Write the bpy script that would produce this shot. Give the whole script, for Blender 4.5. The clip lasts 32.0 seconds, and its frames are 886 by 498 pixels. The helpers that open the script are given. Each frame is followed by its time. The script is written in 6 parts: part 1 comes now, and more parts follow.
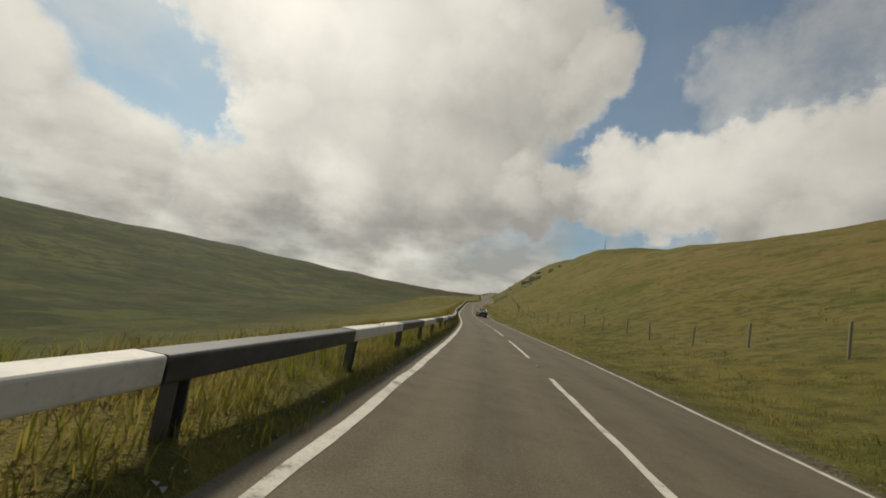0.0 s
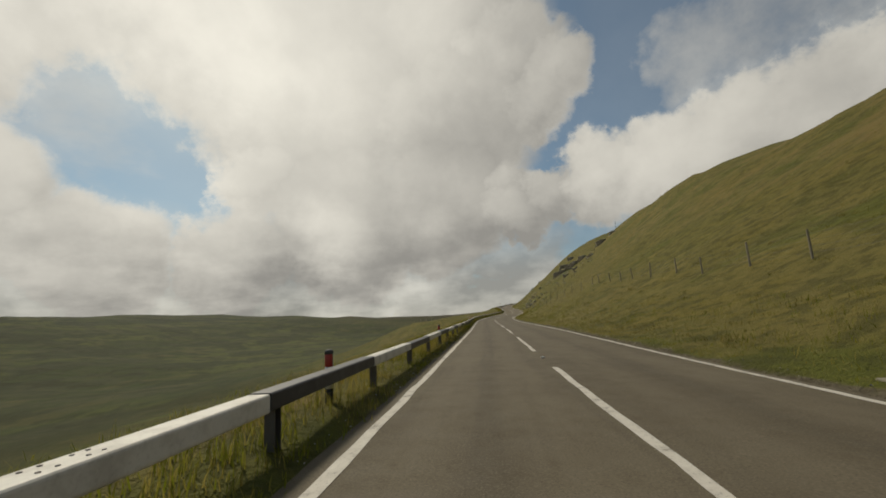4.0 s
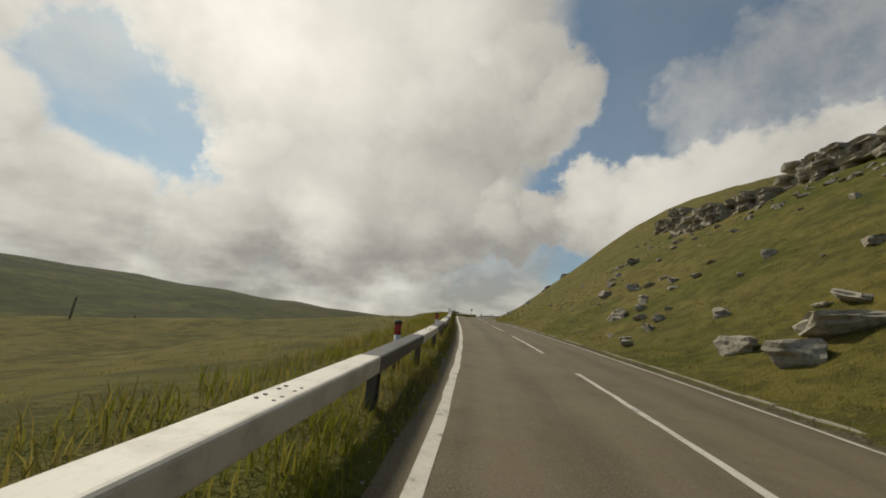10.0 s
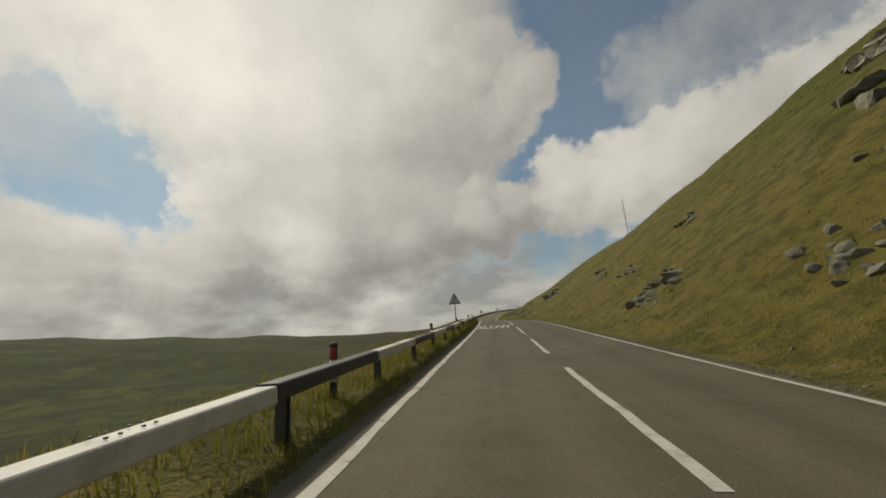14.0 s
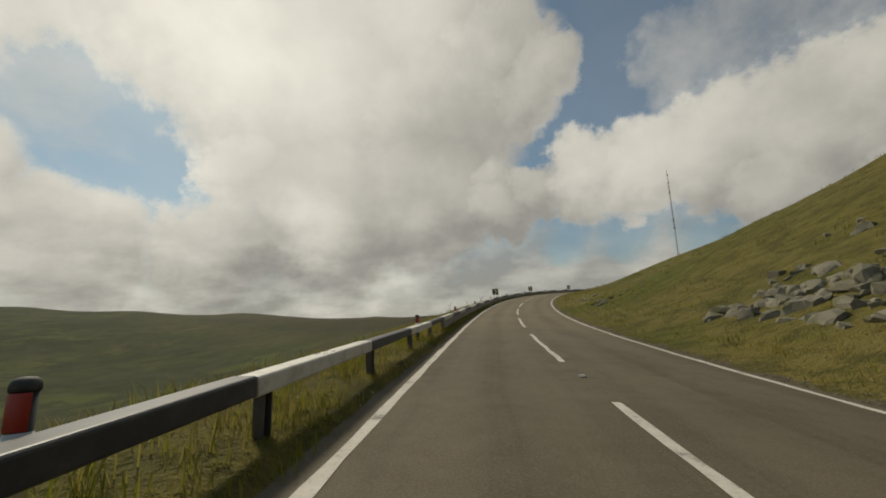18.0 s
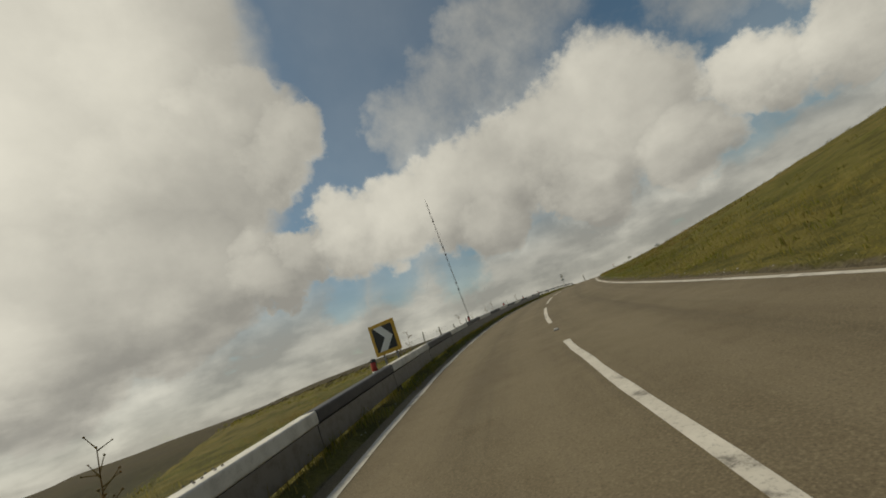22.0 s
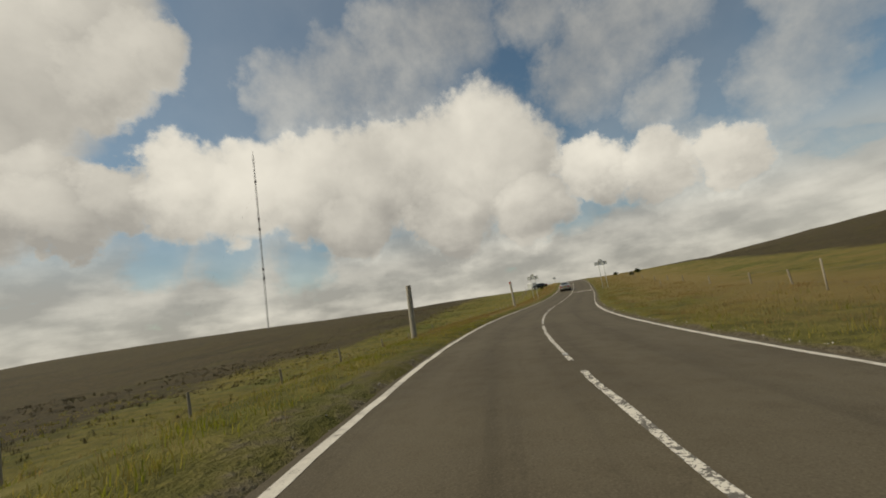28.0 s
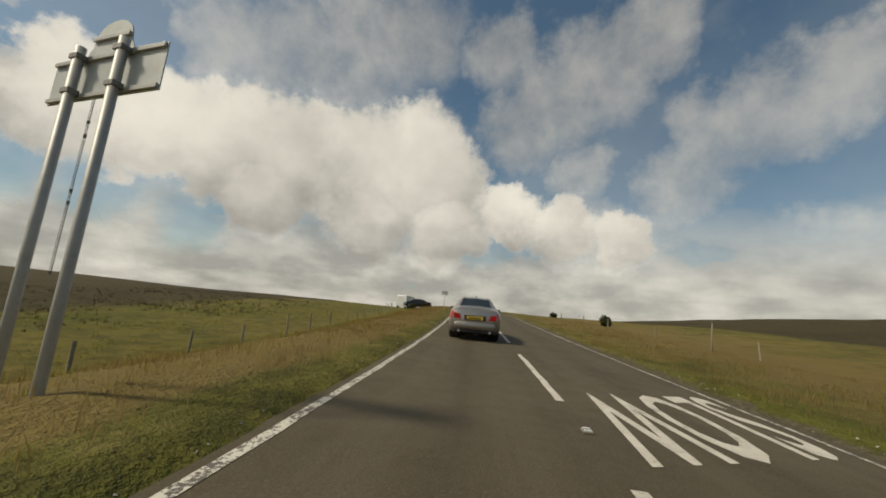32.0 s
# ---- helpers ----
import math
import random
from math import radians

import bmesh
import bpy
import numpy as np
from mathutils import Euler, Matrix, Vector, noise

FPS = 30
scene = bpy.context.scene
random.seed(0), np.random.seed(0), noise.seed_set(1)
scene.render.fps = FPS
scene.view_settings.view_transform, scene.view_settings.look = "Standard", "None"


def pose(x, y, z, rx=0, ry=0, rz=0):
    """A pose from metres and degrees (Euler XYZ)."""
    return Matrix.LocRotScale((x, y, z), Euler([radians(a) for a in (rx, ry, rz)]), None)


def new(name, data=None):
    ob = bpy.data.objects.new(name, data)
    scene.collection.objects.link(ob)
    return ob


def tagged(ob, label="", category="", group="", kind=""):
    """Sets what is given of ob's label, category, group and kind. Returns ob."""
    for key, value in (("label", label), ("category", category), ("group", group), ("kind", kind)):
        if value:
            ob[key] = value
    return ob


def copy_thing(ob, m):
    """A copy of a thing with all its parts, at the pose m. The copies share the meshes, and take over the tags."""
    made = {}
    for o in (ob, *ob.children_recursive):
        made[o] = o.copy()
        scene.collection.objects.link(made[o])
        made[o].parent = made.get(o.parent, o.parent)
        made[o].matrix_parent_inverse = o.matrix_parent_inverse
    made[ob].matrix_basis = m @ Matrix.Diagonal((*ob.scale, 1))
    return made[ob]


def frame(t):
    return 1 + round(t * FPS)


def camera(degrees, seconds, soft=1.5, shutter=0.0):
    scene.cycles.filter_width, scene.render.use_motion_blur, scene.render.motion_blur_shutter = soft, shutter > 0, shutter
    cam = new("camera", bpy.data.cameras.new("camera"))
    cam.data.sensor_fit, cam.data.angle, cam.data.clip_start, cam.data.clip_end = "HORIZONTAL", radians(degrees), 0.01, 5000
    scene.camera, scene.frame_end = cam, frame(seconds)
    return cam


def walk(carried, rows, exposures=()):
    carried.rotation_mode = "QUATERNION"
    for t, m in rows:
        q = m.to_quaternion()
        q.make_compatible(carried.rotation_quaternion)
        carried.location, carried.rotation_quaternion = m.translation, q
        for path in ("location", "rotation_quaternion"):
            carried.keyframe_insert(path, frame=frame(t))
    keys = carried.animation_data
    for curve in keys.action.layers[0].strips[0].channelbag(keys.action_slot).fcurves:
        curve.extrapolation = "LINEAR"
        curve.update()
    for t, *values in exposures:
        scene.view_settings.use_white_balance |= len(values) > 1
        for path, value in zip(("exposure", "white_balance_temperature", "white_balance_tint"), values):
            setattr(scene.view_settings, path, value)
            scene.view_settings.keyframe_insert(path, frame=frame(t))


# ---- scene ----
cam = camera(96.5, 32.0, soft=1.8)
PATH = [
    (0, -1.674, 0.000, 1.222, 97.35, -9.13, 6.39),
    (0.5, -1.912, 11.247, 1.071, 97.56, -7.92, 7.32),
    (1, -2.295, 22.517, 0.896, 97.68, -6.67, 8.76),
    (1.5, -2.830, 33.821, 0.732, 97.82, -5.45, 9.96),
    (2, -3.578, 45.172, 0.605, 97.99, -3.92, 10.54),
    (2.5, -4.379, 56.589, 0.523, 98.54, -0.70, 10.23),
    (3, -5.080, 68.080, 0.495, 99.53, 2.30, 9.57),
    (3.5, -5.551, 79.638, 0.542, 100.96, 3.35, 9.08),
    (4, -6.185, 91.229, 0.684, 101.14, 2.89, 8.26),
    (4.5, -6.763, 102.862, 0.943, 101.02, 1.88, 7.73),
    (5, -7.296, 114.527, 1.266, 100.32, 0.88, 7.71),
    (5.5, -7.791, 126.206, 1.576, 99.90, 0.42, 8.03),
    (6, -8.033, 137.901, 1.904, 100.70, 3.94, 7.63),
    (6.5, -7.941, 149.625, 2.256, 101.56, 8.60, 7.36),
    (7, -7.553, 161.355, 2.620, 102.10, 11.85, 6.03),
    (7.5, -6.918, 173.054, 3.012, 101.66, 12.42, 5.56),
    (8, -6.740, 184.789, 3.515, 102.76, 6.38, 1.53),
    (8.5, -6.106, 196.507, 4.059, 100.65, -1.77, 0.14),
    (9, -5.281, 208.167, 4.536, 100.08, -13.90, 1.00),
    (9.5, -4.656, 219.787, 5.093, 100.97, -10.62, 2.38),
    (10, -4.338, 231.378, 5.810, 101.94, -5.93, 4.45),
    (10.5, -4.292, 242.969, 6.594, 101.61, -3.49, 6.82),
    (11, -4.586, 254.598, 7.397, 101.23, -1.48, 8.52),
    (11.5, -4.756, 266.300, 8.165, 102.15, 0.27, 9.01),
    (12, -4.872, 278.034, 8.887, 103.13, 2.04, 8.25),
    (12.5, -5.076, 289.760, 9.505, 103.01, 4.92, 7.06),
    (13, -5.041, 301.483, 10.021, 102.98, 6.80, 5.84),
    (13.5, -4.924, 313.158, 10.514, 102.64, 5.92, 5.03),
    (14, -4.720, 324.740, 11.029, 102.44, 4.29, 4.38),
    (14.5, -4.417, 336.224, 11.617, 101.57, 2.49, 3.49),
    (15, -3.797, 347.580, 12.240, 101.74, 0.93, 3.21),
    (15.5, -3.268, 358.823, 12.894, 101.73, -0.56, 3.75),
    (16, -2.967, 369.965, 13.448, 100.99, -1.70, 4.88),
    (16.5, -2.917, 381.023, 13.862, 100.43, -2.15, 6.02),
    (17, -2.949, 392.012, 14.213, 100.81, 0.07, 7.01),
    (17.5, -3.031, 402.935, 14.531, 100.40, 0.98, 6.66),
    (18, -3.039, 413.787, 14.871, 100.20, 1.95, 5.82),
    (18.5, -2.848, 424.564, 15.256, 101.13, 5.13, 5.67),
    (19, -2.399, 435.261, 15.796, 102.55, 9.15, 5.28),
    (19.5, -1.628, 445.865, 16.504, 103.15, 12.19, 2.60),
    (20, -0.315, 456.348, 17.341, 103.49, 14.88, -1.50),
    (20.5, 1.884, 466.544, 18.261, 103.51, 17.18, -6.10),
    (21, 5.069, 476.247, 19.117, 103.40, 17.71, -10.76),
    (21.5, 8.720, 485.537, 19.891, 103.31, 19.07, -17.01),
    (22, 13.230, 494.211, 20.542, 103.08, 20.10, -23.19),
    (22.5, 18.555, 502.121, 21.081, 102.82, 18.08, -28.63),
    (23, 24.367, 509.328, 21.521, 102.37, 14.32, -33.54),
    (23.5, 30.260, 516.120, 21.868, 101.56, 10.30, -37.62),
    (24, 36.275, 522.437, 22.136, 100.75, 5.43, -40.45),
    (24.5, 42.452, 528.255, 22.338, 98.83, -0.49, -41.92),
    (25, 48.559, 533.876, 22.495, 98.61, -0.14, -41.70),
    (25.5, 54.546, 539.369, 22.634, 98.54, 0.75, -41.15),
    (26, 60.405, 544.750, 22.760, 98.47, 1.96, -40.69),
    (26.5, 66.157, 550.005, 22.863, 98.26, 3.26, -40.74),
    (27, 71.761, 555.257, 22.938, 98.07, 4.92, -42.54),
    (27.5, 77.600, 560.146, 22.971, 98.08, 7.30, -44.55),
    (28, 83.594, 564.740, 22.967, 98.16, 8.79, -47.20),
    (28.5, 89.750, 568.990, 22.925, 98.16, 8.70, -49.25),
    (29, 96.068, 572.845, 22.853, 98.22, 8.48, -51.70),
    (29.5, 102.434, 576.557, 22.802, 98.43, 7.54, -55.76),
    (30, 108.992, 579.915, 22.764, 98.57, 5.85, -59.35),
    (30.5, 115.762, 582.759, 22.736, 98.80, 3.18, -62.00),
    (31, 122.556, 585.469, 22.756, 99.22, 0.02, -63.39),
    (31.5, 129.379, 588.059, 22.827, 99.41, -2.64, -63.35),
    (32, 136.202, 590.629, 22.952, 99.44, -5.23, -62.63),
]
walk(cam, [(t, pose(*row)) for t, *row in PATH],
     exposures=((0.0, -0.70, 6850, 8), (3.0, -0.88, 6850, 8), (6.0, -0.86, 6850, 8), (9.0, -0.72, 6850, 8), (13.0, -0.92, 6900, 8),
                (17.0, -0.86, 6900, 8), (20.0, -0.98, 7000, 4), (24.5, -0.70, 7100, 8), (32.0, -0.58, 7100, 8)))

# ---- sky and sun ----
SUN_AZ, SUN_EL = -42.0, 45.0        # degrees: to the left of the first heading, above the horizon


def heading(az, el):
    a, e = radians(az), radians(el)
    return Vector((math.sin(a) * math.cos(e), math.cos(a) * math.cos(e), math.sin(e)))


sun = new("sun", bpy.data.lights.new("sun", "SUN"))
sun.data.energy, sun.data.angle, sun.data.color = 4.6, radians(6.0), (1.0, 0.93, 0.79)
sun.rotation_euler = (-heading(SUN_AZ, SUN_EL)).to_track_quat("-Z", "Y").to_euler()

# billows of the two great clouds: azimuth, elevation and radius in degrees
CLOUDS = [
    (-14, 40, 18), (-5, 27, 11.5), (10.5, 33, 4.6), (4, 36, 7), (7, 29, 5), (-6, 46, 10), (-8, 17, 11), (3.5, 20, 3.6), (3.5, 15, 4.5),
    (-25, 30, 16), (-22, 14, 12), (-36, 9, 8), (-50, 9, 8), (-62, 14, 9), (-38, 36, 12), (-56, 40, 12), (-66, 28, 9),
    (-20, 58, 16), (-4, 60, 10), (-45, 52, 14), (-62, 56, 14), (-33, 20, 6),
    (8.5, 18, 3.6), (16, 18.5, 6), (24, 18.5, 7.3), (32, 18, 8), (40, 18.5, 8.5), (48, 19.5, 9), (55, 20, 9.3), (61, 18.5, 7),
    (37, 12, 5.5), (50, 12, 6), (62, 11, 5.5), (71, 14.5, 4.8), (78, 13, 5), (86, 12, 4.2),
]
# gaps that show the blue behind them
GAPS = [(-46, 19.5, 4.0), (-40.5, 17.5, 3.4), (-53, 27, 3.5)]
LOW_GAPS = [(12, 11, 3.0), (20, 10, 3.5), (29, 7.5, 3.0), (66, 10, 3.5)]
# thin broken cloud that lets the blue through
THIN = [(29, 30, 4.5), (37, 31, 6), (45, 34, 6), (53, 37, 6), (72, 27, 4.5), (77, 30, 5), (83, 33, 5.5), (89, 36, 4.5),
        (97, 25, 4.2), (103, 26, 4.5), (109, 27, 4), (94, 19, 5), (68, 36, 4), (84, 12, 5), (91, 11, 5), (99, 10, 5), (108, 9, 5), (80, 21, 4), (43, 27, 6), (34, 26, 5)]
# sunlit and shaded parts of the cloud: azimuth, elevation, radius and how much
RELIEF = [(-46, 33, 20, 0.18), (-24, 13, 6, 0.18), (-13, 4.5, 5, 0.25), (-40, 12, 9, 0.16), (18, 22, 8, 0.14), (50, 26, 9, 0.12), (72, 17, 5, 0.16),
          (-4, 19, 15, -0.11), (-6, 34, 16, -0.08), (-30, 7, 7, -0.10), (-8, 6.5, 8, -0.04), (40, 12, 10, -0.10)]


class Nodes:
    """Short hand for building a node tree."""

    def __init__(self, tree):
        self.tree = tree
        tree.nodes.clear()

    def add(self, kind, **values):
        n = self.tree.nodes.new(kind)
        for key, value in values.items():
            if key == "op":
                n.operation = value
            elif key == "blend":
                n.blend_type = value
            elif key == "data":
                n.data_type = value
        return n

    def link(self, a, b):
        self.tree.links.new(a, b)

    def put(self, socket, value):
        if isinstance(value, bpy.types.NodeSocket):
            self.link(value, socket)
        else:
            socket.default_value = value

    def math(self, op, a, b=0.0, c=0.0, clamp=False):
        n = self.add("ShaderNodeMath", op=op)
        n.use_clamp = clamp
        for s, v in zip(n.inputs, (a, b, c)):
            self.put(s, v)
        return n.outputs[0]

    def vmath(self, op, a, b=(0, 0, 0)):
        n = self.add("ShaderNodeVectorMath", op=op)
        self.put(n.inputs[0], a)
        self.put(n.inputs[1], b)
        return n.outputs["Value"] if op == "DOT_PRODUCT" else n.outputs[0]

    def scale(self, a, s):
        n = self.add("ShaderNodeVectorMath", op="SCALE")
        self.put(n.inputs[0], a)
        self.put(n.inputs["Scale"], s)
        return n.outputs[0]

    def step(self, x, a, b, lo=0.0, hi=1.0):
        n = self.add("ShaderNodeMapRange")
        n.interpolation_type = "SMOOTHSTEP"
        for s, v in zip(n.inputs, (x, a, b, lo, hi)):
            self.put(s, v)
        return n.outputs[0]

    def mix(self, f, a, b, blend="MIX"):
        n = self.add("ShaderNodeMix", data="RGBA", blend=blend)
        for s, v in ((n.inputs[0], f), (n.inputs[6], a), (n.inputs[7], b)):
            self.put(s, (*v, 1.0) if isinstance(v, tuple) and len(v) == 3 else v)
        return n.outputs[2]

    def noise(self, vector, size, detail=4.0, rough=0.55, lac=2.0, dist=0.0):
        n = self.add("ShaderNodeTexNoise")
        self.put(n.inputs["Vector"], vector)
        for key, value in (("Scale", size), ("Detail", detail), ("Roughness", rough), ("Lacunarity", lac), ("Distortion", dist)):
            n.inputs[key].default_value = value
        return n.outputs["Fac"], n.outputs["Color"]


def make_world():
    world = bpy.data.worlds.new("sky")
    world.use_nodes = True
    scene.world = world
    g = Nodes(world.node_tree)
    out, back = g.add("ShaderNodeOutputWorld"), g.add("ShaderNodeBackground")
    sky = g.add("ShaderNodeTexSky")
    sky.sky_type, sky.sun_disc = "NISHITA", False
    sky.sun_elevation, sky.sun_rotation = radians(SUN_EL), radians(SUN_AZ)
    sky.altitude, sky.dust_density, sky.ozone_density = 500, 1.2, 1.5
    blue = g.mix(1.0, sky.outputs[0], (0.106, 0.126, 0.121), "MULTIPLY")
    direction = g.vmath("NORMALIZE", g.add("ShaderNodeTexCoord").outputs["Generated"])
    sep = g.add("ShaderNodeSeparateXYZ")
    g.link(direction, sep.inputs[0])
    up = sep.outputs[2]
    # cloud cells on a level ceiling, so that they flatten towards the horizon
    flat = g.vmath("MULTIPLY", g.scale(direction, g.math("DIVIDE", 1.0, g.math("ADD", g.math("MAXIMUM", up, 0.0), 0.30))), (1.0, 1.0, 0.0))
    n0, _ = g.noise(flat, 0.8, 6.0, 0.55)
    n4, _ = g.noise(flat, 2.3, 5.0, 0.52)
    # billows with ragged edges
    n1, c1 = g.noise(direction, 4.2, 6.0, 0.58)
    n2, c2 = g.noise(direction, 15.0, 6.0, 0.62)
    n3, c3 = g.noise(direction, 1.9, 4.0, 0.5)
    n5, c5 = g.noise(direction, 44.0, 4.0, 0.6)
    warp = g.scale(g.vmath("SUBTRACT", c1, (0.5, 0.5, 0.5)), 0.15)
    warp2 = g.scale(g.vmath("SUBTRACT", c2, (0.5, 0.5, 0.5)), 0.075)
    warp3 = g.scale(g.vmath("SUBTRACT", c5, (0.5, 0.5, 0.5)), 0.030)
    bent = g.vmath("NORMALIZE", g.vmath("ADD", g.vmath("ADD", g.vmath("ADD", direction, warp), warp2), warp3))

    def disc(az, el, rad, outer, inner, where=bent):
        return g.step(g.vmath("DOT_PRODUCT", where, tuple(heading(az, el))), math.cos(radians(rad * outer)), math.cos(radians(rad * inner)))

    def union(table, outer, inner):
        whole = None
        for az, el, rad in table:
            d = disc(az, el, rad, outer, inner)
            whole = d if whole is None else g.math("MAXIMUM", whole, d)
        return whole
    dens, lit = None, None
    for az, el, rad in CLOUDS:
        d = disc(az, el, rad, 1.25, 0.62)
        b = g.math("MULTIPLY", d, disc(az - 2.0, el + rad * 0.55, rad, 1.3, 0.1))
        dens = d if dens is None else g.math("MAXIMUM", dens, d)
        lit = b if lit is None else g.math("MAXIMUM", lit, b)
    dens = g.math("SUBTRACT", dens, g.math("MULTIPLY", g.math("MULTIPLY", union(GAPS, 1.7, 0.1), g.step(g.math("ADD", n4, g.math("MULTIPLY", n2, 0.6)), 0.92, 0.70)), 0.31))
    thin = union(THIN, 1.9, 0.0)
    thin = g.math("MULTIPLY", g.step(g.math("ADD", g.math("MULTIPLY", thin, 0.6), g.math("ADD", g.math("MULTIPLY", n2, 0.5), g.math("MULTIPLY", n1, 0.4))), 0.60, 1.20), 0.62)
    solid = g.step(g.math("ADD", g.math("MULTIPLY", dens, 0.62), g.math("ADD", g.math("MULTIPLY", n2, 0.45), g.math("MULTIPLY", n5, 0.16))), 0.29, 0.86)
    # a ceiling of grey cloud low down all round, and thin veils across the blue
    low = g.math("MULTIPLY", g.step(up, 0.34, 0.10), g.step(g.math("ADD", n4, g.math("MULTIPLY", g.step(up, 0.30, 0.02), 0.18)), 0.35, 0.52))
    low = g.math("MULTIPLY", low, g.math("SUBTRACT", 1.0, g.math("MULTIPLY", union(LOW_GAPS, 1.5, 0.2), 0.6)))
    veil = g.math("MULTIPLY", g.step(n4, 0.44, 0.72), g.step(n0, 0.42, 0.60))
    veil = g.math("MAXIMUM", g.math("MULTIPLY", veil, 0.55), g.math("MULTIPLY", g.step(n3, 0.34, 0.66), 0.16))
    mask = g.math("MAXIMUM", solid, g.math("MULTIPLY", low, 0.93))
    mask = g.math("MAXIMUM", mask, g.math("MAXIMUM", veil, thin), clamp=True)
    mask = g.math("MAXIMUM", mask, g.math("MULTIPLY", g.step(up, 0.10, -0.02), 0.85), clamp=True)
    # lit heads, grey bodies and flat dark bases; the side towards the sun glows
    glow = g.step(g.vmath("DOT_PRODUCT", direction, tuple(heading(SUN_AZ, SUN_EL))), 0.78, 1.0)
    rim = g.math("MULTIPLY", solid, g.math("SUBTRACT", 1.0, g.step(dens, 0.25, 0.85)))
    light = g.math("ADD", g.math("MULTIPLY", lit, 0.22), g.math("MULTIPLY", g.step(n1, 0.30, 0.74), 0.20))
    light = g.math("ADD", light, g.math("MULTIPLY", g.step(n3, 0.38, 0.66), 0.12))
    light = g.math("ADD", light, g.math("MULTIPLY", g.step(n2, 0.34, 0.72), 0.05))
    light = g.math("ADD", light, g.math("MULTIPLY", g.step(n4, 0.36, 0.68), g.step(up, 0.36, 0.06, 0.05, 0.30)))
    light = g.math("ADD", light, g.math("MULTIPLY", rim, 0.22))
    light = g.math("SUBTRACT", light, g.math("MULTIPLY", g.math("MULTIPLY", g.step(up, 0.40, 0.20), g.step(n0, 0.64, 0.40)), 0.11))
    for az, el, rad, much in RELIEF:
        light = g.math("ADD", light, g.math("MULTIPLY", disc(az, el, rad, 1.3, 0.0), much))
    light = g.math("ADD", light, g.math("MULTIPLY", glow, 0.30), clamp=True)
    shade = g.mix(light, (0.53, 0.52, 0.50), (1.60, 1.56, 1.45))
    whole = g.mix(mask, blue, shade)
    g.link(whole, back.inputs[0])
    back.inputs[1].default_value = 1.0
    g.link(back.outputs[0], out.inputs[0])


make_world()

# ---- materials ----


def material(name, build, rough=0.8, metal=0.0, bump=0.0):
    """build(g, position) gives a colour socket, and a roughness or height socket if it likes."""
    m = bpy.data.materials.new(name)
    m.use_nodes = True
    g = Nodes(m.node_tree)
    out, bsdf = g.add("ShaderNodeOutputMaterial"), g.add("ShaderNodeBsdfPrincipled")
    g.link(bsdf.outputs[0], out.inputs[0])
    pos = g.add("ShaderNodeNewGeometry").outputs["Position"]
    got = build(g, pos, bsdf)
    colour, height, roughness = (list(got) + [None, None])[:3] if isinstance(got, tuple) and not isinstance(got[0], float) else (got, None, None)
    g.put(bsdf.inputs["Base Color"], (*colour, 1.0) if isinstance(colour, tuple) else colour)
    g.put(bsdf.inputs["Roughness"], rough if roughness is None else roughness)
    bsdf.inputs["Metallic"].default_value = metal
    if height is not None and bump:
        b = g.add("ShaderNodeBump")
        b.inputs["Strength"].default_value, b.inputs["Distance"].default_value = min(1.0, bump * 10), bump
        g.link(height, b.inputs["Height"])
        g.link(b.outputs[0], bsdf.inputs["Normal"])
    return m


def attr(g, name):
    n = g.add("ShaderNodeAttribute")
    n.attribute_name = name
    return n


def worn(base, dark, size=6.0, amount=0.5):
    """A colour with grime at two scales."""
    def build(g, pos, bsdf):
        a, _ = g.noise(pos, size, 5.0, 0.65)
        b, _ = g.noise(pos, size * 9, 3.0, 0.6)
        f = g.math("ADD", g.math("MULTIPLY", g.step(a, 0.42, 0.72), amount), g.math("MULTIPLY", g.step(b, 0.5, 0.8), amount * 0.6), clamp=True)
        return g.mix(f, base, dark), b
    return build


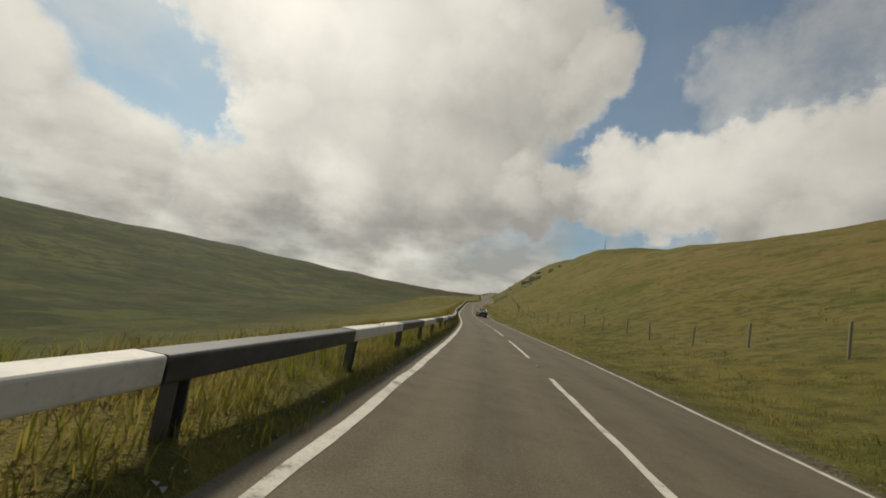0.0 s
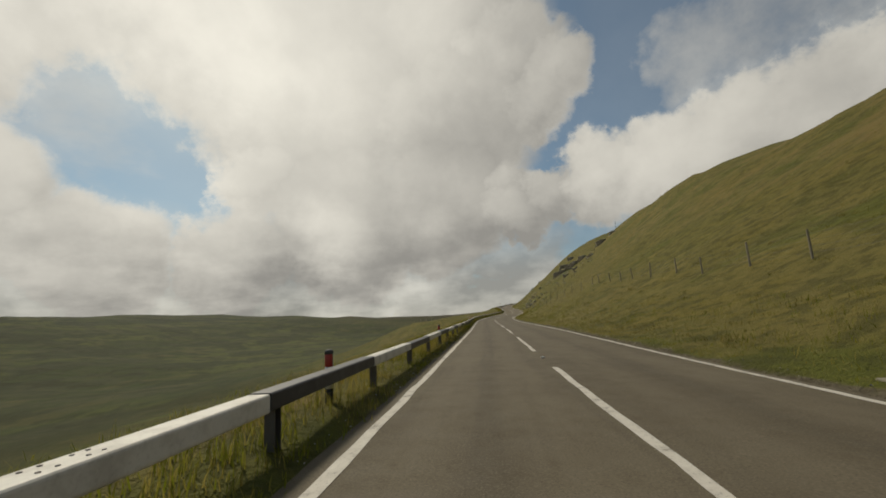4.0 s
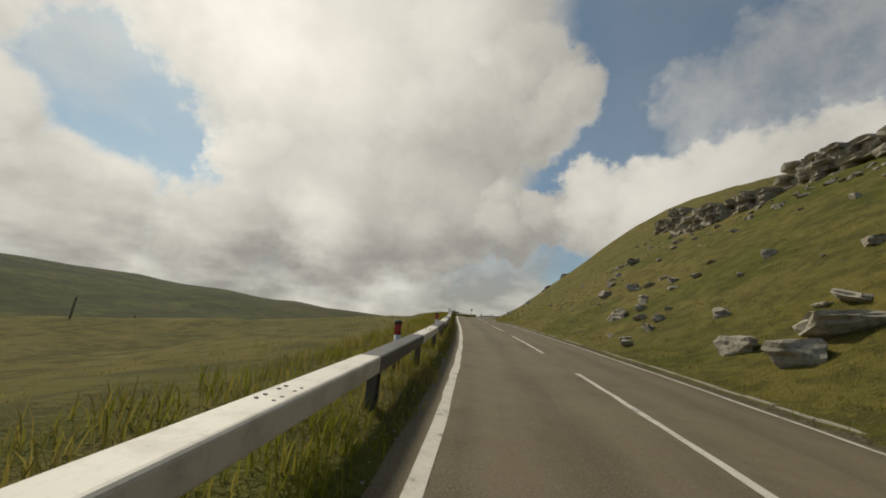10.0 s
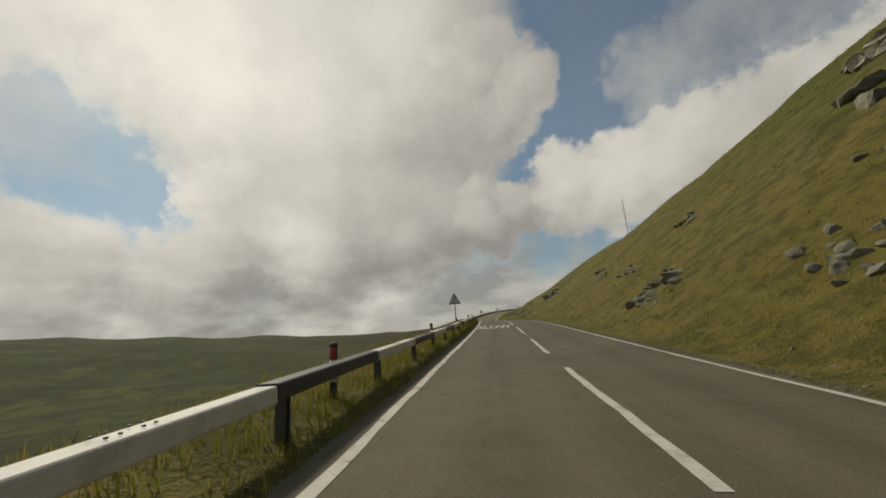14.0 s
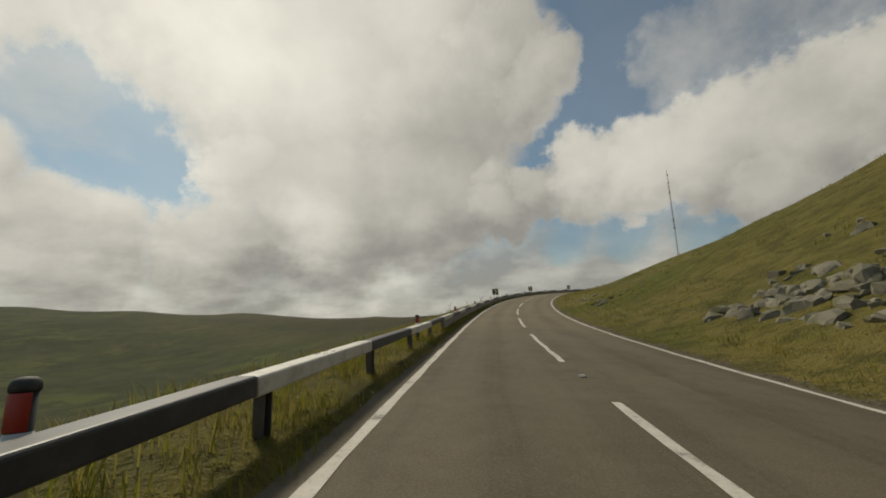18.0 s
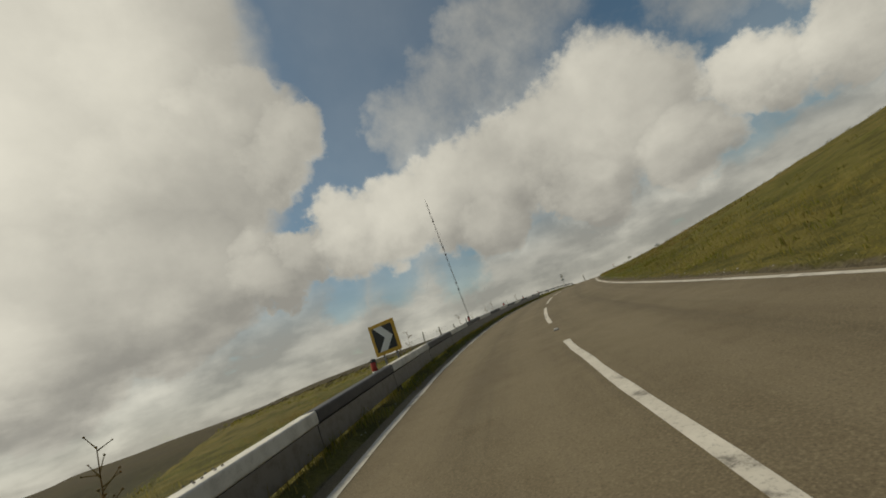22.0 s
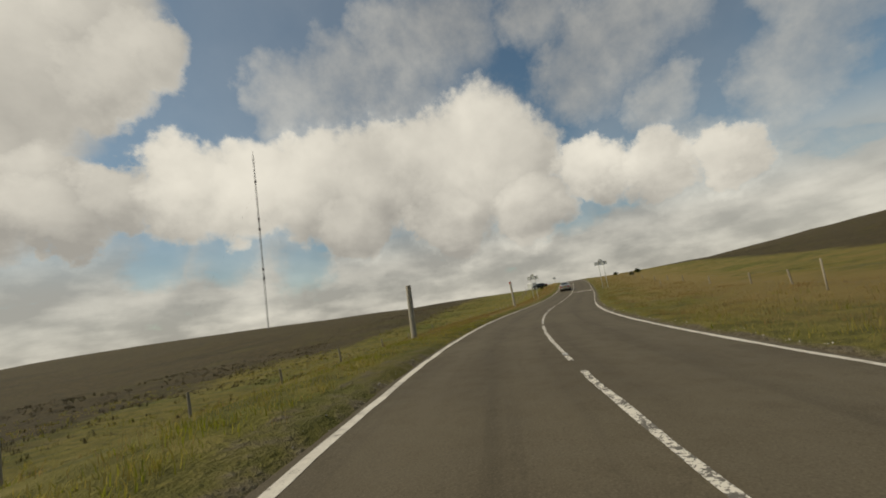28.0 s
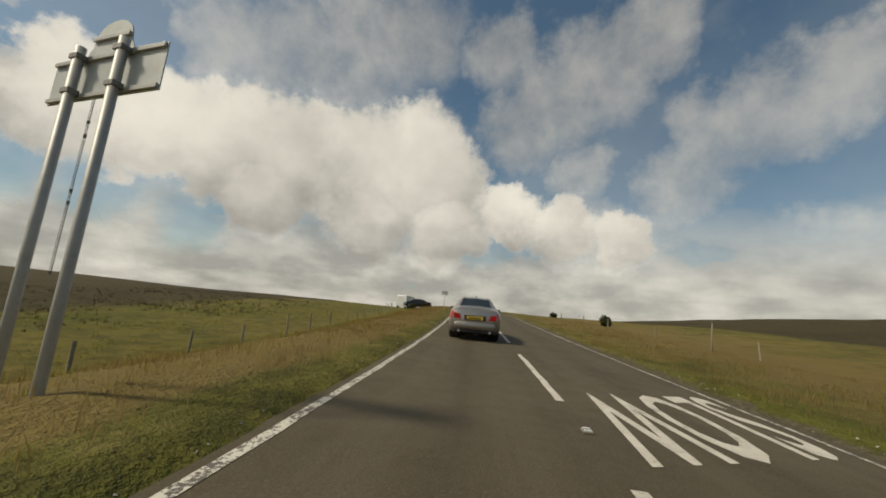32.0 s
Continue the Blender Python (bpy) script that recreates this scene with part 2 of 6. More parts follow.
def asphalt(g, pos, bsdf):
    uv = g.add("ShaderNodeUVMap").outputs[0]
    sep = g.add("ShaderNodeSeparateXYZ")
    g.link(uv, sep.inputs[0])
    across = sep.outputs[0]
    grain, gc = g.noise(pos, 55.0, 3.0, 0.7)
    stain, _ = g.noise(pos, 0.35, 5.0, 0.6)
    patch, _ = g.noise(pos, 2.6, 4.0, 0.6)
    stretched = g.add("ShaderNodeMapping")
    stretched.inputs["Scale"].default_value = (2.5, 0.06, 1.0)
    g.link(uv, stretched.inputs[0])
    streak, _ = g.noise(stretched.outputs[0], 1.6, 4.0, 0.6)
    c = g.mix(g.step(stain, 0.35, 0.68), (0.074, 0.062, 0.045), (0.096, 0.083, 0.062))
    c = g.mix(g.math("MULTIPLY", g.step(patch, 0.50, 0.78), 0.35), c, (0.059, 0.049, 0.038))
    c = g.mix(g.math("MULTIPLY", g.step(streak, 0.48, 0.70), 0.45), c, (0.057, 0.048, 0.037))
    # polished wheel tracks in both lanes, oil down their middles
    for mid, wide, colour, much in ((-2.05, 0.42, (0.106, 0.092, 0.070), 0.55), (-0.75, 0.42, (0.106, 0.092, 0.070), 0.5),
                                    (0.85, 0.42, (0.106, 0.092, 0.070), 0.5), (2.35, 0.42, (0.106, 0.092, 0.070), 0.5),
                                    (-1.4, 0.26, (0.052, 0.044, 0.032), 0.4), (1.6, 0.26, (0.052, 0.044, 0.032), 0.4)):
        near = g.step(g.math("ABSOLUTE", g.math("SUBTRACT", across, mid)), wide, wide * 0.3)
        c = g.mix(g.math("MULTIPLY", g.math("MULTIPLY", near, g.step(streak, 0.25, 0.6)), much), c, colour)
    c = g.mix(g.math("MULTIPLY", g.step(grain, 0.48, 0.70), 0.45), c, (0.158, 0.140, 0.108))
    c = g.mix(g.math("MULTIPLY", g.step(grain, 0.46, 0.30), 0.55), c, (0.035, 0.030, 0.023))
    bsdf.inputs["Specular IOR Level"].default_value = 0.3
    c = g.mix(1.0, c, (1.30, 1.23, 1.06), "MULTIPLY")
    # tone by distance along: paler at 190-345 and 424-566 m, darker past 556 m
    along = sep.outputs[1]
    pale = g.math("MULTIPLY", g.step(along, 190.0, 205.0), g.step(along, 345.0, 300.0, 0.0, 0.7))
    pale = g.math("ADD", pale, g.math("MULTIPLY", g.step(along, 424.0, 440.0), g.step(along, 566.0, 556.0)), clamp=True)
    c = g.mix(pale, c, g.mix(1.0, c, (1.36, 1.34, 1.27), "MULTIPLY"))
    c = g.mix(g.step(along, 556.0, 568.0), c, g.mix(1.0, c, (0.73, 0.725, 0.70), "MULTIPLY"))
    return c, grain, g.step(patch, 0.3, 0.8, 0.78, 0.92)


def line_paint(g, pos, bsdf):
    """White road paint, chipped through to the asphalt at its edges."""
    a, _ = g.noise(pos, 3.2, 6.0, 0.72)
    b, _ = g.noise(pos, 34.0, 3.0, 0.7)
    f = g.math("ADD", g.step(a, 0.54, 0.70), g.math("MULTIPLY", g.step(b, 0.54, 0.74), 0.6), clamp=True)
    c = g.mix(g.step(a, 0.3, 0.6), (0.62, 0.58, 0.50), (0.52, 0.48, 0.41))
    return g.mix(g.math("MULTIPLY", f, 0.85), c, (0.105, 0.093, 0.076)), b


def chipped_paint(g, pos, bsdf):
    """The same paint where traffic has broken it up."""
    a, _ = g.noise(pos, 7.5, 5.0, 0.74)
    b, _ = g.noise(pos, 26.0, 3.0, 0.7)
    f = g.step(g.math("ADD", a, g.math("MULTIPLY", g.math("SUBTRACT", b, 0.5), 0.8)), 0.49, 0.54)
    return g.mix(g.math("MULTIPLY", f, 0.95), (0.60, 0.56, 0.48), (0.082, 0.072, 0.059)), b


def turf(g, pos, bsdf):
    """Rough upland grass: green, straw, moss, dead bracken; heather, bare soil and rock where the ground has them."""
    bsdf.inputs["Specular IOR Level"].default_value = 0.15
    broad, _ = g.noise(pos, 0.030, 4.0, 0.6)
    mid, _ = g.noise(pos, 0.22, 5.0, 0.65)
    clump, _ = g.noise(pos, 1.1, 5.0, 0.7)
    fine, _ = g.noise(pos, 9.0, 4.0, 0.75)
    hair, _ = g.noise(pos, 40.0, 2.0, 0.7)
    drift, _ = g.noise(pos, 0.085, 4.0, 0.6)
    c = g.mix(g.step(broad, 0.38, 0.62), (0.100, 0.094, 0.020), (0.136, 0.115, 0.034))
    c = g.mix(g.math("MULTIPLY", g.step(mid, 0.46, 0.70), 0.55), c, (0.158, 0.130, 0.030))
    c = g.mix(g.math("MULTIPLY", g.step(drift, 0.52, 0.62), 0.65), c, (0.126, 0.106, 0.022))
    c = g.mix(g.math("MULTIPLY", g.step(drift, 0.47, 0.36), 0.70), c, (0.066, 0.082, 0.010))
    c = g.mix(g.math("MULTIPLY", g.step(mid, 0.46, 0.30), 0.60), c, (0.056, 0.064, 0.011))
    c = g.mix(g.math("MULTIPLY", g.step(clump, 0.53, 0.40), 0.62), c, (0.046, 0.048, 0.012))
    c = g.mix(g.math("MULTIPLY", g.step(clump, 0.55, 0.70), 0.45), c, (0.185, 0.156, 0.052))
    c = g.mix(g.math("MULTIPLY", g.step(fine, 0.48, 0.28), 0.45), c, (0.038, 0.042, 0.010))
    c = g.mix(g.math("MULTIPLY", g.step(hair, 0.56, 0.76), 0.28), c, (0.200, 0.175, 0.070))
    c = g.mix(1.0, c, (1.22, 1.18, 1.22), "MULTIPLY")
    h = attr(g, "heather").outputs["Fac"]
    hc = g.mix(g.step(clump, 0.35, 0.65), (0.034, 0.028, 0.015), (0.078, 0.060, 0.028))
    hc = g.mix(g.math("MULTIPLY", g.step(mid, 0.54, 0.70), 0.30), hc, (0.105, 0.086, 0.032))
    hc = g.mix(g.math("MULTIPLY", g.step(drift, 0.52, 0.64), 0.30), hc, (0.086, 0.084, 0.024))
    hc = g.mix(g.math("MULTIPLY", g.step(broad, 0.48, 0.36), 0.5), hc, (0.036, 0.030, 0.018))
    c = g.mix(g.step(g.math("ADD", h, g.math("MULTIPLY", g.math("SUBTRACT", mid, 0.5), 0.8)), 0.30, 0.62), c, hc)
    v = attr(g, "vale").outputs["Fac"]
    land, _ = g.noise(pos, 0.007, 5.0, 0.6)
    field, _ = g.noise(pos, 0.020, 4.0, 0.6)
    vc = g.mix(g.step(land, 0.42, 0.58), (0.032, 0.046, 0.011), (0.070, 0.084, 0.018))
    vc = g.mix(g.math("MULTIPLY", g.step(field, 0.51, 0.56), 0.9), vc, (0.022, 0.030, 0.011))
    vc = g.mix(g.math("MULTIPLY", g.step(field, 0.44, 0.36), 0.55), vc, (0.088, 0.078, 0.030))
    vc = g.mix(g.math("MULTIPLY", g.step(broad, 0.50, 0.58), 0.65), vc, (0.040, 0.046, 0.022))
    vc = g.mix(g.math("MULTIPLY", g.step(mid, 0.45, 0.62), 0.30), vc, (0.070, 0.068, 0.026))
    vc = g.mix(g.math("MULTIPLY", g.step(drift, 0.51, 0.56), 0.70), vc, (0.022, 0.028, 0.010))
    vc = g.mix(g.math("MULTIPLY", g.step(clump, 0.50, 0.36), 0.40), vc, (0.030, 0.034, 0.014))
    c = g.mix(g.math("MULTIPLY", v, 0.90), c, vc)
    d = attr(g, "dirt").outputs["Fac"]
    dc = g.mix(g.step(fine, 0.4, 0.65), (0.084, 0.069, 0.043), (0.140, 0.119, 0.082))
    c = g.mix(g.step(g.math("ADD", d, g.math("MULTIPLY", g.math("SUBTRACT", clump, 0.5), 1.1)), 0.40, 0.66), c, dc)
    r = attr(g, "straw").outputs["Fac"]
    c = g.mix(g.math("MULTIPLY", g.step(g.math("ADD", r, g.math("MULTIPLY", g.math("SUBTRACT", mid, 0.5), 1.2)), 0.40, 0.85), 0.80), c, (0.192, 0.138, 0.050))
    height = g.math("ADD", fine, g.math("MULTIPLY", clump, 2.0))
    return c, height


def stone(g, pos, bsdf):
    a, _ = g.noise(pos, 0.9, 5.0, 0.65)
    b, _ = g.noise(pos, 7.0, 5.0, 0.7)
    c = g.mix(g.step(a, 0.35, 0.65), (0.25, 0.226, 0.176), (0.37, 0.336, 0.264))
    c = g.mix(g.math("MULTIPLY", g.step(b, 0.52, 0.36), 0.6), c, (0.10, 0.09, 0.07))
    c = g.mix(g.math("MULTIPLY", g.step(b, 0.55, 0.72), 0.35), c, (0.135, 0.132, 0.058))
    return c, b


def blade(lo, hi, dry):
    def build(g, pos, bsdf):
        r = g.add("ShaderNodeNewGeometry").outputs["Random Per Island"]
        a, _ = g.noise(pos, 0.5, 3.0, 0.6)
        c = g.mix(r, lo, hi)
        bsdf.inputs["Specular IOR Level"].default_value = 0.15
        return g.mix(g.math("MULTIPLY", g.step(g.math("ADD", a, g.math("MULTIPLY", r, 0.25)), 0.50, 0.75), 0.8), c, dry)
    return build


def leafy(m):
    """Let half of the light through thin blades and leaves."""
    g = m.node_tree
    bsdf = [n for n in g.nodes if n.type == "BSDF_PRINCIPLED"][0]
    out = [n for n in g.nodes if n.type == "OUTPUT_MATERIAL"][0]
    thin, both = g.nodes.new("ShaderNodeBsdfTranslucent"), g.nodes.new("ShaderNodeMixShader")
    g.links.new(bsdf.inputs["Base Color"].links[0].from_socket, thin.inputs[0])
    both.inputs[0].default_value = 0.5
    g.links.new(bsdf.outputs[0], both.inputs[1])
    g.links.new(thin.outputs[0], both.inputs[2])
    g.links.new(both.outputs[0], out.inputs[0])
    return m


def plain(colour):
    return lambda g, pos, bsdf: colour


M_ASPHALT = material("asphalt", asphalt, bump=0.006)
M_LINE = material("line_paint", line_paint, 0.7, bump=0.002)
M_CHIPPED = material("chipped_line_paint", chipped_paint, 0.7, bump=0.002)
M_TURF = material("turf", turf, 0.95, bump=0.10)
M_STONE = material("stone", stone, 0.9, bump=0.03)
M_GRASS = leafy(material("grass_blades", blade((0.150, 0.172, 0.014), (0.235, 0.222, 0.030), (0.31, 0.240, 0.070)), 0.8))
M_TUSSOCK = leafy(material("tussock_blades", blade((0.098, 0.104, 0.014), (0.150, 0.140, 0.026), (0.200, 0.155, 0.050)), 0.85))
M_STRAW = leafy(material("dry_grass", blade((0.21, 0.158, 0.050), (0.31, 0.235, 0.088), (0.25, 0.155, 0.062)), 0.8))
M_LEAF = leafy(material("bush_leaves", blade((0.03, 0.045, 0.012), (0.06, 0.075, 0.02), (0.08, 0.07, 0.03)), 0.7))
M_WHITE = material("rail_white_paint", worn((0.66, 0.63, 0.56), (0.30, 0.27, 0.22), 4.0, 0.45), 0.6, bump=0.002)
M_BLACK = material("rail_black_paint", worn((0.024, 0.026, 0.032), (0.078, 0.078, 0.080), 4.0, 0.5), 0.5, bump=0.002)
M_STEEL = material("weathered_galvanised_steel", worn((0.20, 0.195, 0.185), (0.12, 0.10, 0.085), 7.0, 0.6), 0.5, 0.55, bump=0.002)
M_RUST = material("rusty_steel_post", worn((0.115, 0.110, 0.105), (0.125, 0.085, 0.060), 8.0, 0.5), 0.6, 0.3, bump=0.003)
M_WOOD = material("grey_weathered_wood", worn((0.38, 0.34, 0.27), (0.20, 0.17, 0.13), 14.0, 0.6), 0.9, bump=0.006)
M_STAKE = material("dull_stake_wood", worn((0.25, 0.215, 0.155), (0.13, 0.11, 0.08), 14.0, 0.6), 0.9, bump=0.006)
M_WIRE = material("fence_wire", plain((0.10, 0.095, 0.09)), 0.6, 0.4)
M_LITTER = material("faded_red_can", worn((0.45, 0.06, 0.03), (0.5, 0.45, 0.4), 20.0, 0.3), 0.4, 0.3)
M_PAPER = material("white_scrap", worn((0.72, 0.72, 0.68), (0.5, 0.48, 0.42), 12.0, 0.4), 0.7)
M_RED = material("red_reflector", worn((0.42, 0.035, 0.022), (0.22, 0.03, 0.02), 12.0, 0.4), 0.4)
M_CAP = material("faded_black_plastic", worn((0.045, 0.043, 0.042), (0.14, 0.13, 0.12), 14.0, 0.6), 0.7)
M_SIGNRED = material("sign_red", plain((0.45, 0.03, 0.03)), 0.45)
M_SIGNWHITE = material("sign_white", worn((0.68, 0.68, 0.66), (0.45, 0.44, 0.40), 5.0, 0.3), 0.45)
M_SIGNBLACK = material("sign_black", plain((0.02, 0.02, 0.02)), 0.5)
M_SIGNYELLOW = material("sign_orange_yellow", worn((0.62, 0.36, 0.04), (0.42, 0.25, 0.04), 6.0, 0.3), 0.5)
M_SIGNBACK = material("sign_back_grey", worn((0.46, 0.48, 0.47), (0.33, 0.34, 0.32), 3.0, 0.5), 0.5, 0.1)
M_MAST = material("mast_red_and_grey_steel", worn((0.13, 0.115, 0.11), (0.19, 0.10, 0.08), 0.2, 0.5), 0.6, 0.2)
M_KERB = material("concrete_kerb", worn((0.30, 0.265, 0.20), (0.15, 0.14, 0.09), 2.5, 0.7), 0.9, bump=0.006)
M_POLE = material("galvanised_pole", worn((0.40, 0.40, 0.38), (0.27, 0.26, 0.23), 6.0, 0.5), 0.5, 0.15, bump=0.001)
M_MOSSROCK = material("mossy_rock", worn((0.200, 0.182, 0.134), (0.090, 0.090, 0.036), 1.4, 0.85), 0.95, bump=0.03)
M_HEATHER = material("heather_tufts", blade((0.050, 0.036, 0.020), (0.085, 0.062, 0.030), (0.12, 0.10, 0.045)), 0.85)
M_GRAVEL = material("pale_gravel", worn((0.33, 0.31, 0.27), (0.18, 0.165, 0.14), 9.0, 0.6), 0.95)
M_STUD = material("stud_casting", worn((0.20, 0.18, 0.15), (0.07, 0.06, 0.05), 20.0, 0.5), 0.6)
M_CARSILVER = material("silver_beige_car_paint", plain((0.36, 0.335, 0.30)), 0.28, 0.75)
M_CARBLACK = material("black_car_paint", worn((0.016, 0.017, 0.019), (0.035, 0.032, 0.028), 3.0, 0.3), 0.16, 0.0)
M_CARWHITE = material("white_van_paint", worn((0.72, 0.72, 0.70), (0.5, 0.5, 0.48), 2.0, 0.3), 0.4)
M_GLASS = material("dark_car_glass", plain((0.022, 0.027, 0.030)), 0.04)
M_TYRE = material("tyre_rubber", worn((0.018, 0.018, 0.018), (0.05, 0.045, 0.04), 20.0, 0.4), 0.85)
M_RIM = material("alloy_rim", plain((0.55, 0.55, 0.55)), 0.25, 0.9)
M_CHROME = material("chrome", plain((0.78, 0.78, 0.79)), 0.22, 1.0)
M_LAMP = material("clear_lamp", plain((0.45, 0.47, 0.48)), 0.08, 0.4)
M_TAIL = material("red_tail_lamp", plain((0.40, 0.012, 0.012)), 0.15)
M_PLATEY = material("yellow_plate", plain((0.70, 0.50, 0.04)), 0.45)
M_PLATEW = material("white_plate", plain((0.70, 0.70, 0.68)), 0.45)
M_TRIM = material("black_plastic_trim", plain((0.015, 0.015, 0.016)), 0.6)

# ---- the line of the road ----
BEND = [
    -0.061, -0.181, -0.219, -0.177, -0.051, 0.07, 0.138, 0.139, 0.065, -0.029, -0.063, -0.007, 0.161, 0.374,
    0.47, 0.27, -0.054, -0.268, -0.399, -0.416, -0.273, -0.011, 0.204, 0.235, 0.191, 0.166, 0.134, 0.054,
    -0.094, -0.223, -0.216, -0.092, 0.025, 0.113, 0.223, 0.346, 0.516, 0.774, 1.023, 1.094, 1.001, 0.868,
    0.565, 0.205, -0.001, -0.012, 0.124, 0.402, 0.787, 0.942, 0.608, 0.114, -0.121, -0.124, -0.105, -0.103,
    -0.109, -0.119, -0.128, -0.136, -0.14, -0.14, -0.137, -0.13, -0.12, -0.107, -0.093, -0.077, -0.06, -0.043,
    -0.025, -0.008
]      # curvature, 0.01 per metre, every 12.5 m
GRADE = [
    -1.26, -1.59, -0.99, -0.19, 1.06, 2.89, 2.55, 3.13, 3.35, 4.57, 3.97, 6.52, 6.91, 6.43, 4.42, 4.03, 5.22,
    5.92, 3.51, 2.88, 3.51, 6.84, 9.34, 7.9, 5.39, 3.29, 1.77, 1.44, 0.29, -0.99, -0.41, 1.76, 3.95, 5.25,
    6.01, 6.33, 6.33, 6.1, 5.71, 5.22, 4.67, 4.09, 3.5
]     # climb in per cent, every 21 m
BANK = [2.85, 1.16, 0.02, 1.66, 2.07, 3.16, 3.34, 3.09, 0.79, 0.49, 2.86, 1.04, 0.49, 0.65, 0.84, 0.97]      # degrees that the road tips to its right, every 60 m
WL, WR = 2.71, 3.12                  # from the centre line to the middles of the two edge lines
S0, S1 = -60, 1500
SG = np.arange(S0, S1 + 1.0)
_k = np.interp(SG, np.arange(len(BEND)) * 12.5, BEND) * 0.01
_k[SG > 720] = 0.0
_k[SG < 0] = 0.0
PSI = np.cumsum(_k)
PSI -= PSI[-S0]
_g = np.interp(SG, np.arange(len(GRADE)) * 21.0, GRADE) * 0.01
_g = np.where(SG > 690, _g[690 - S0] * np.clip(1 - (SG - 690) / 60, -0.35, 1), _g)
_g = np.where(SG < 0, _g[-S0], _g)
CX, CY, CZ = (np.cumsum(a) for a in (np.sin(PSI), np.cos(PSI), _g))
CX, CY, CZ = CX - CX[-S0], CY - CY[-S0], CZ - CZ[-S0]
_w = np.exp(-0.5 * (np.arange(-240, 241) / 90.0) ** 2)
WIDE = np.convolve(np.pad(PSI, 240, "edge"), _w / _w.sum(), "valid")     # the lie of the hillside, smoother than the road


def mid(s):
    return np.interp(s, SG, CX), np.interp(s, SG, CY), np.interp(s, SG, CZ)


def cross(s, d):
    """The fall of the road to its right where it is banked, held beyond the verges."""
    b = np.tan(np.radians(np.interp(s, np.arange(len(BANK)) * 60.0, BANK)))
    return -b * np.clip(d, -4.5, 4.5)


def plan(s, d):
    """x and y of a point s metres along the road and d to its right."""
    s, d = np.asarray(s, float), np.asarray(d, float)
    x, y, _ = mid(s)
    a, b = np.interp(s, SG, PSI), np.interp(s, SG, WIDE)
    near, far = np.clip(d, -14, 14), d - np.clip(d, -14, 14)
    return x + near * np.cos(a) + far * np.cos(b), y - near * np.sin(a) - far * np.sin(b)


def fade(x, a, b):
    t = np.clip((np.asarray(x, float) - a) / (b - a), 0, 1)
    return t * t * (3 - 2 * t)


HILL = ((-60, 21.4), (20, 23.2), (43, 25), (65, 26.9), (88, 28.6), (110, 30.2), (128, 31.7), (146, 33.1), (164, 35), (182, 37.4),
        (205, 39.7), (228, 39.7), (252, 38.8), (275, 33.6), (299, 34.2), (322, 37.8), (345, 40.4), (357, 38.1), (402, 33), (434, 29.1),
        (456, 21.3), (477, 18.8), (497, 18.1), (517, 16), (540, 12), (560, 5), (700, 2), (1500, 1))
LRIDGE = [13, 14, 18, 27, 38, 34, 2, -4, -3, 0, 2, 2, 2]     # and of the ridge across the valley, every 100 m
RIDGE = [15, 15, 16, 17, 16, 15, 16, 20]     # height of the moor's skyline beyond the far verge


def bumps(x, y, size, seed):
    """Smooth value noise on arrays, about -1 to 1."""
    x, y = np.asarray(x, float) / size + seed * 17.3, np.asarray(y, float) / size + seed * 9.1
    i, j = np.floor(x).astype(np.int64), np.floor(y).astype(np.int64)
    u, v = x - i, y - j
    u, v = u * u * (3 - 2 * u), v * v * (3 - 2 * v)

    def h(a, b):
        n = np.sin(a * 127.1 + b * 311.7 + seed * 74.7) * 43758.5453
        return (n - np.floor(n)) * 2 - 1
    return (h(i, j) * (1 - u) + h(i + 1, j) * u) * (1 - v) + (h(i, j + 1) * (1 - u) + h(i + 1, j + 1) * u) * v


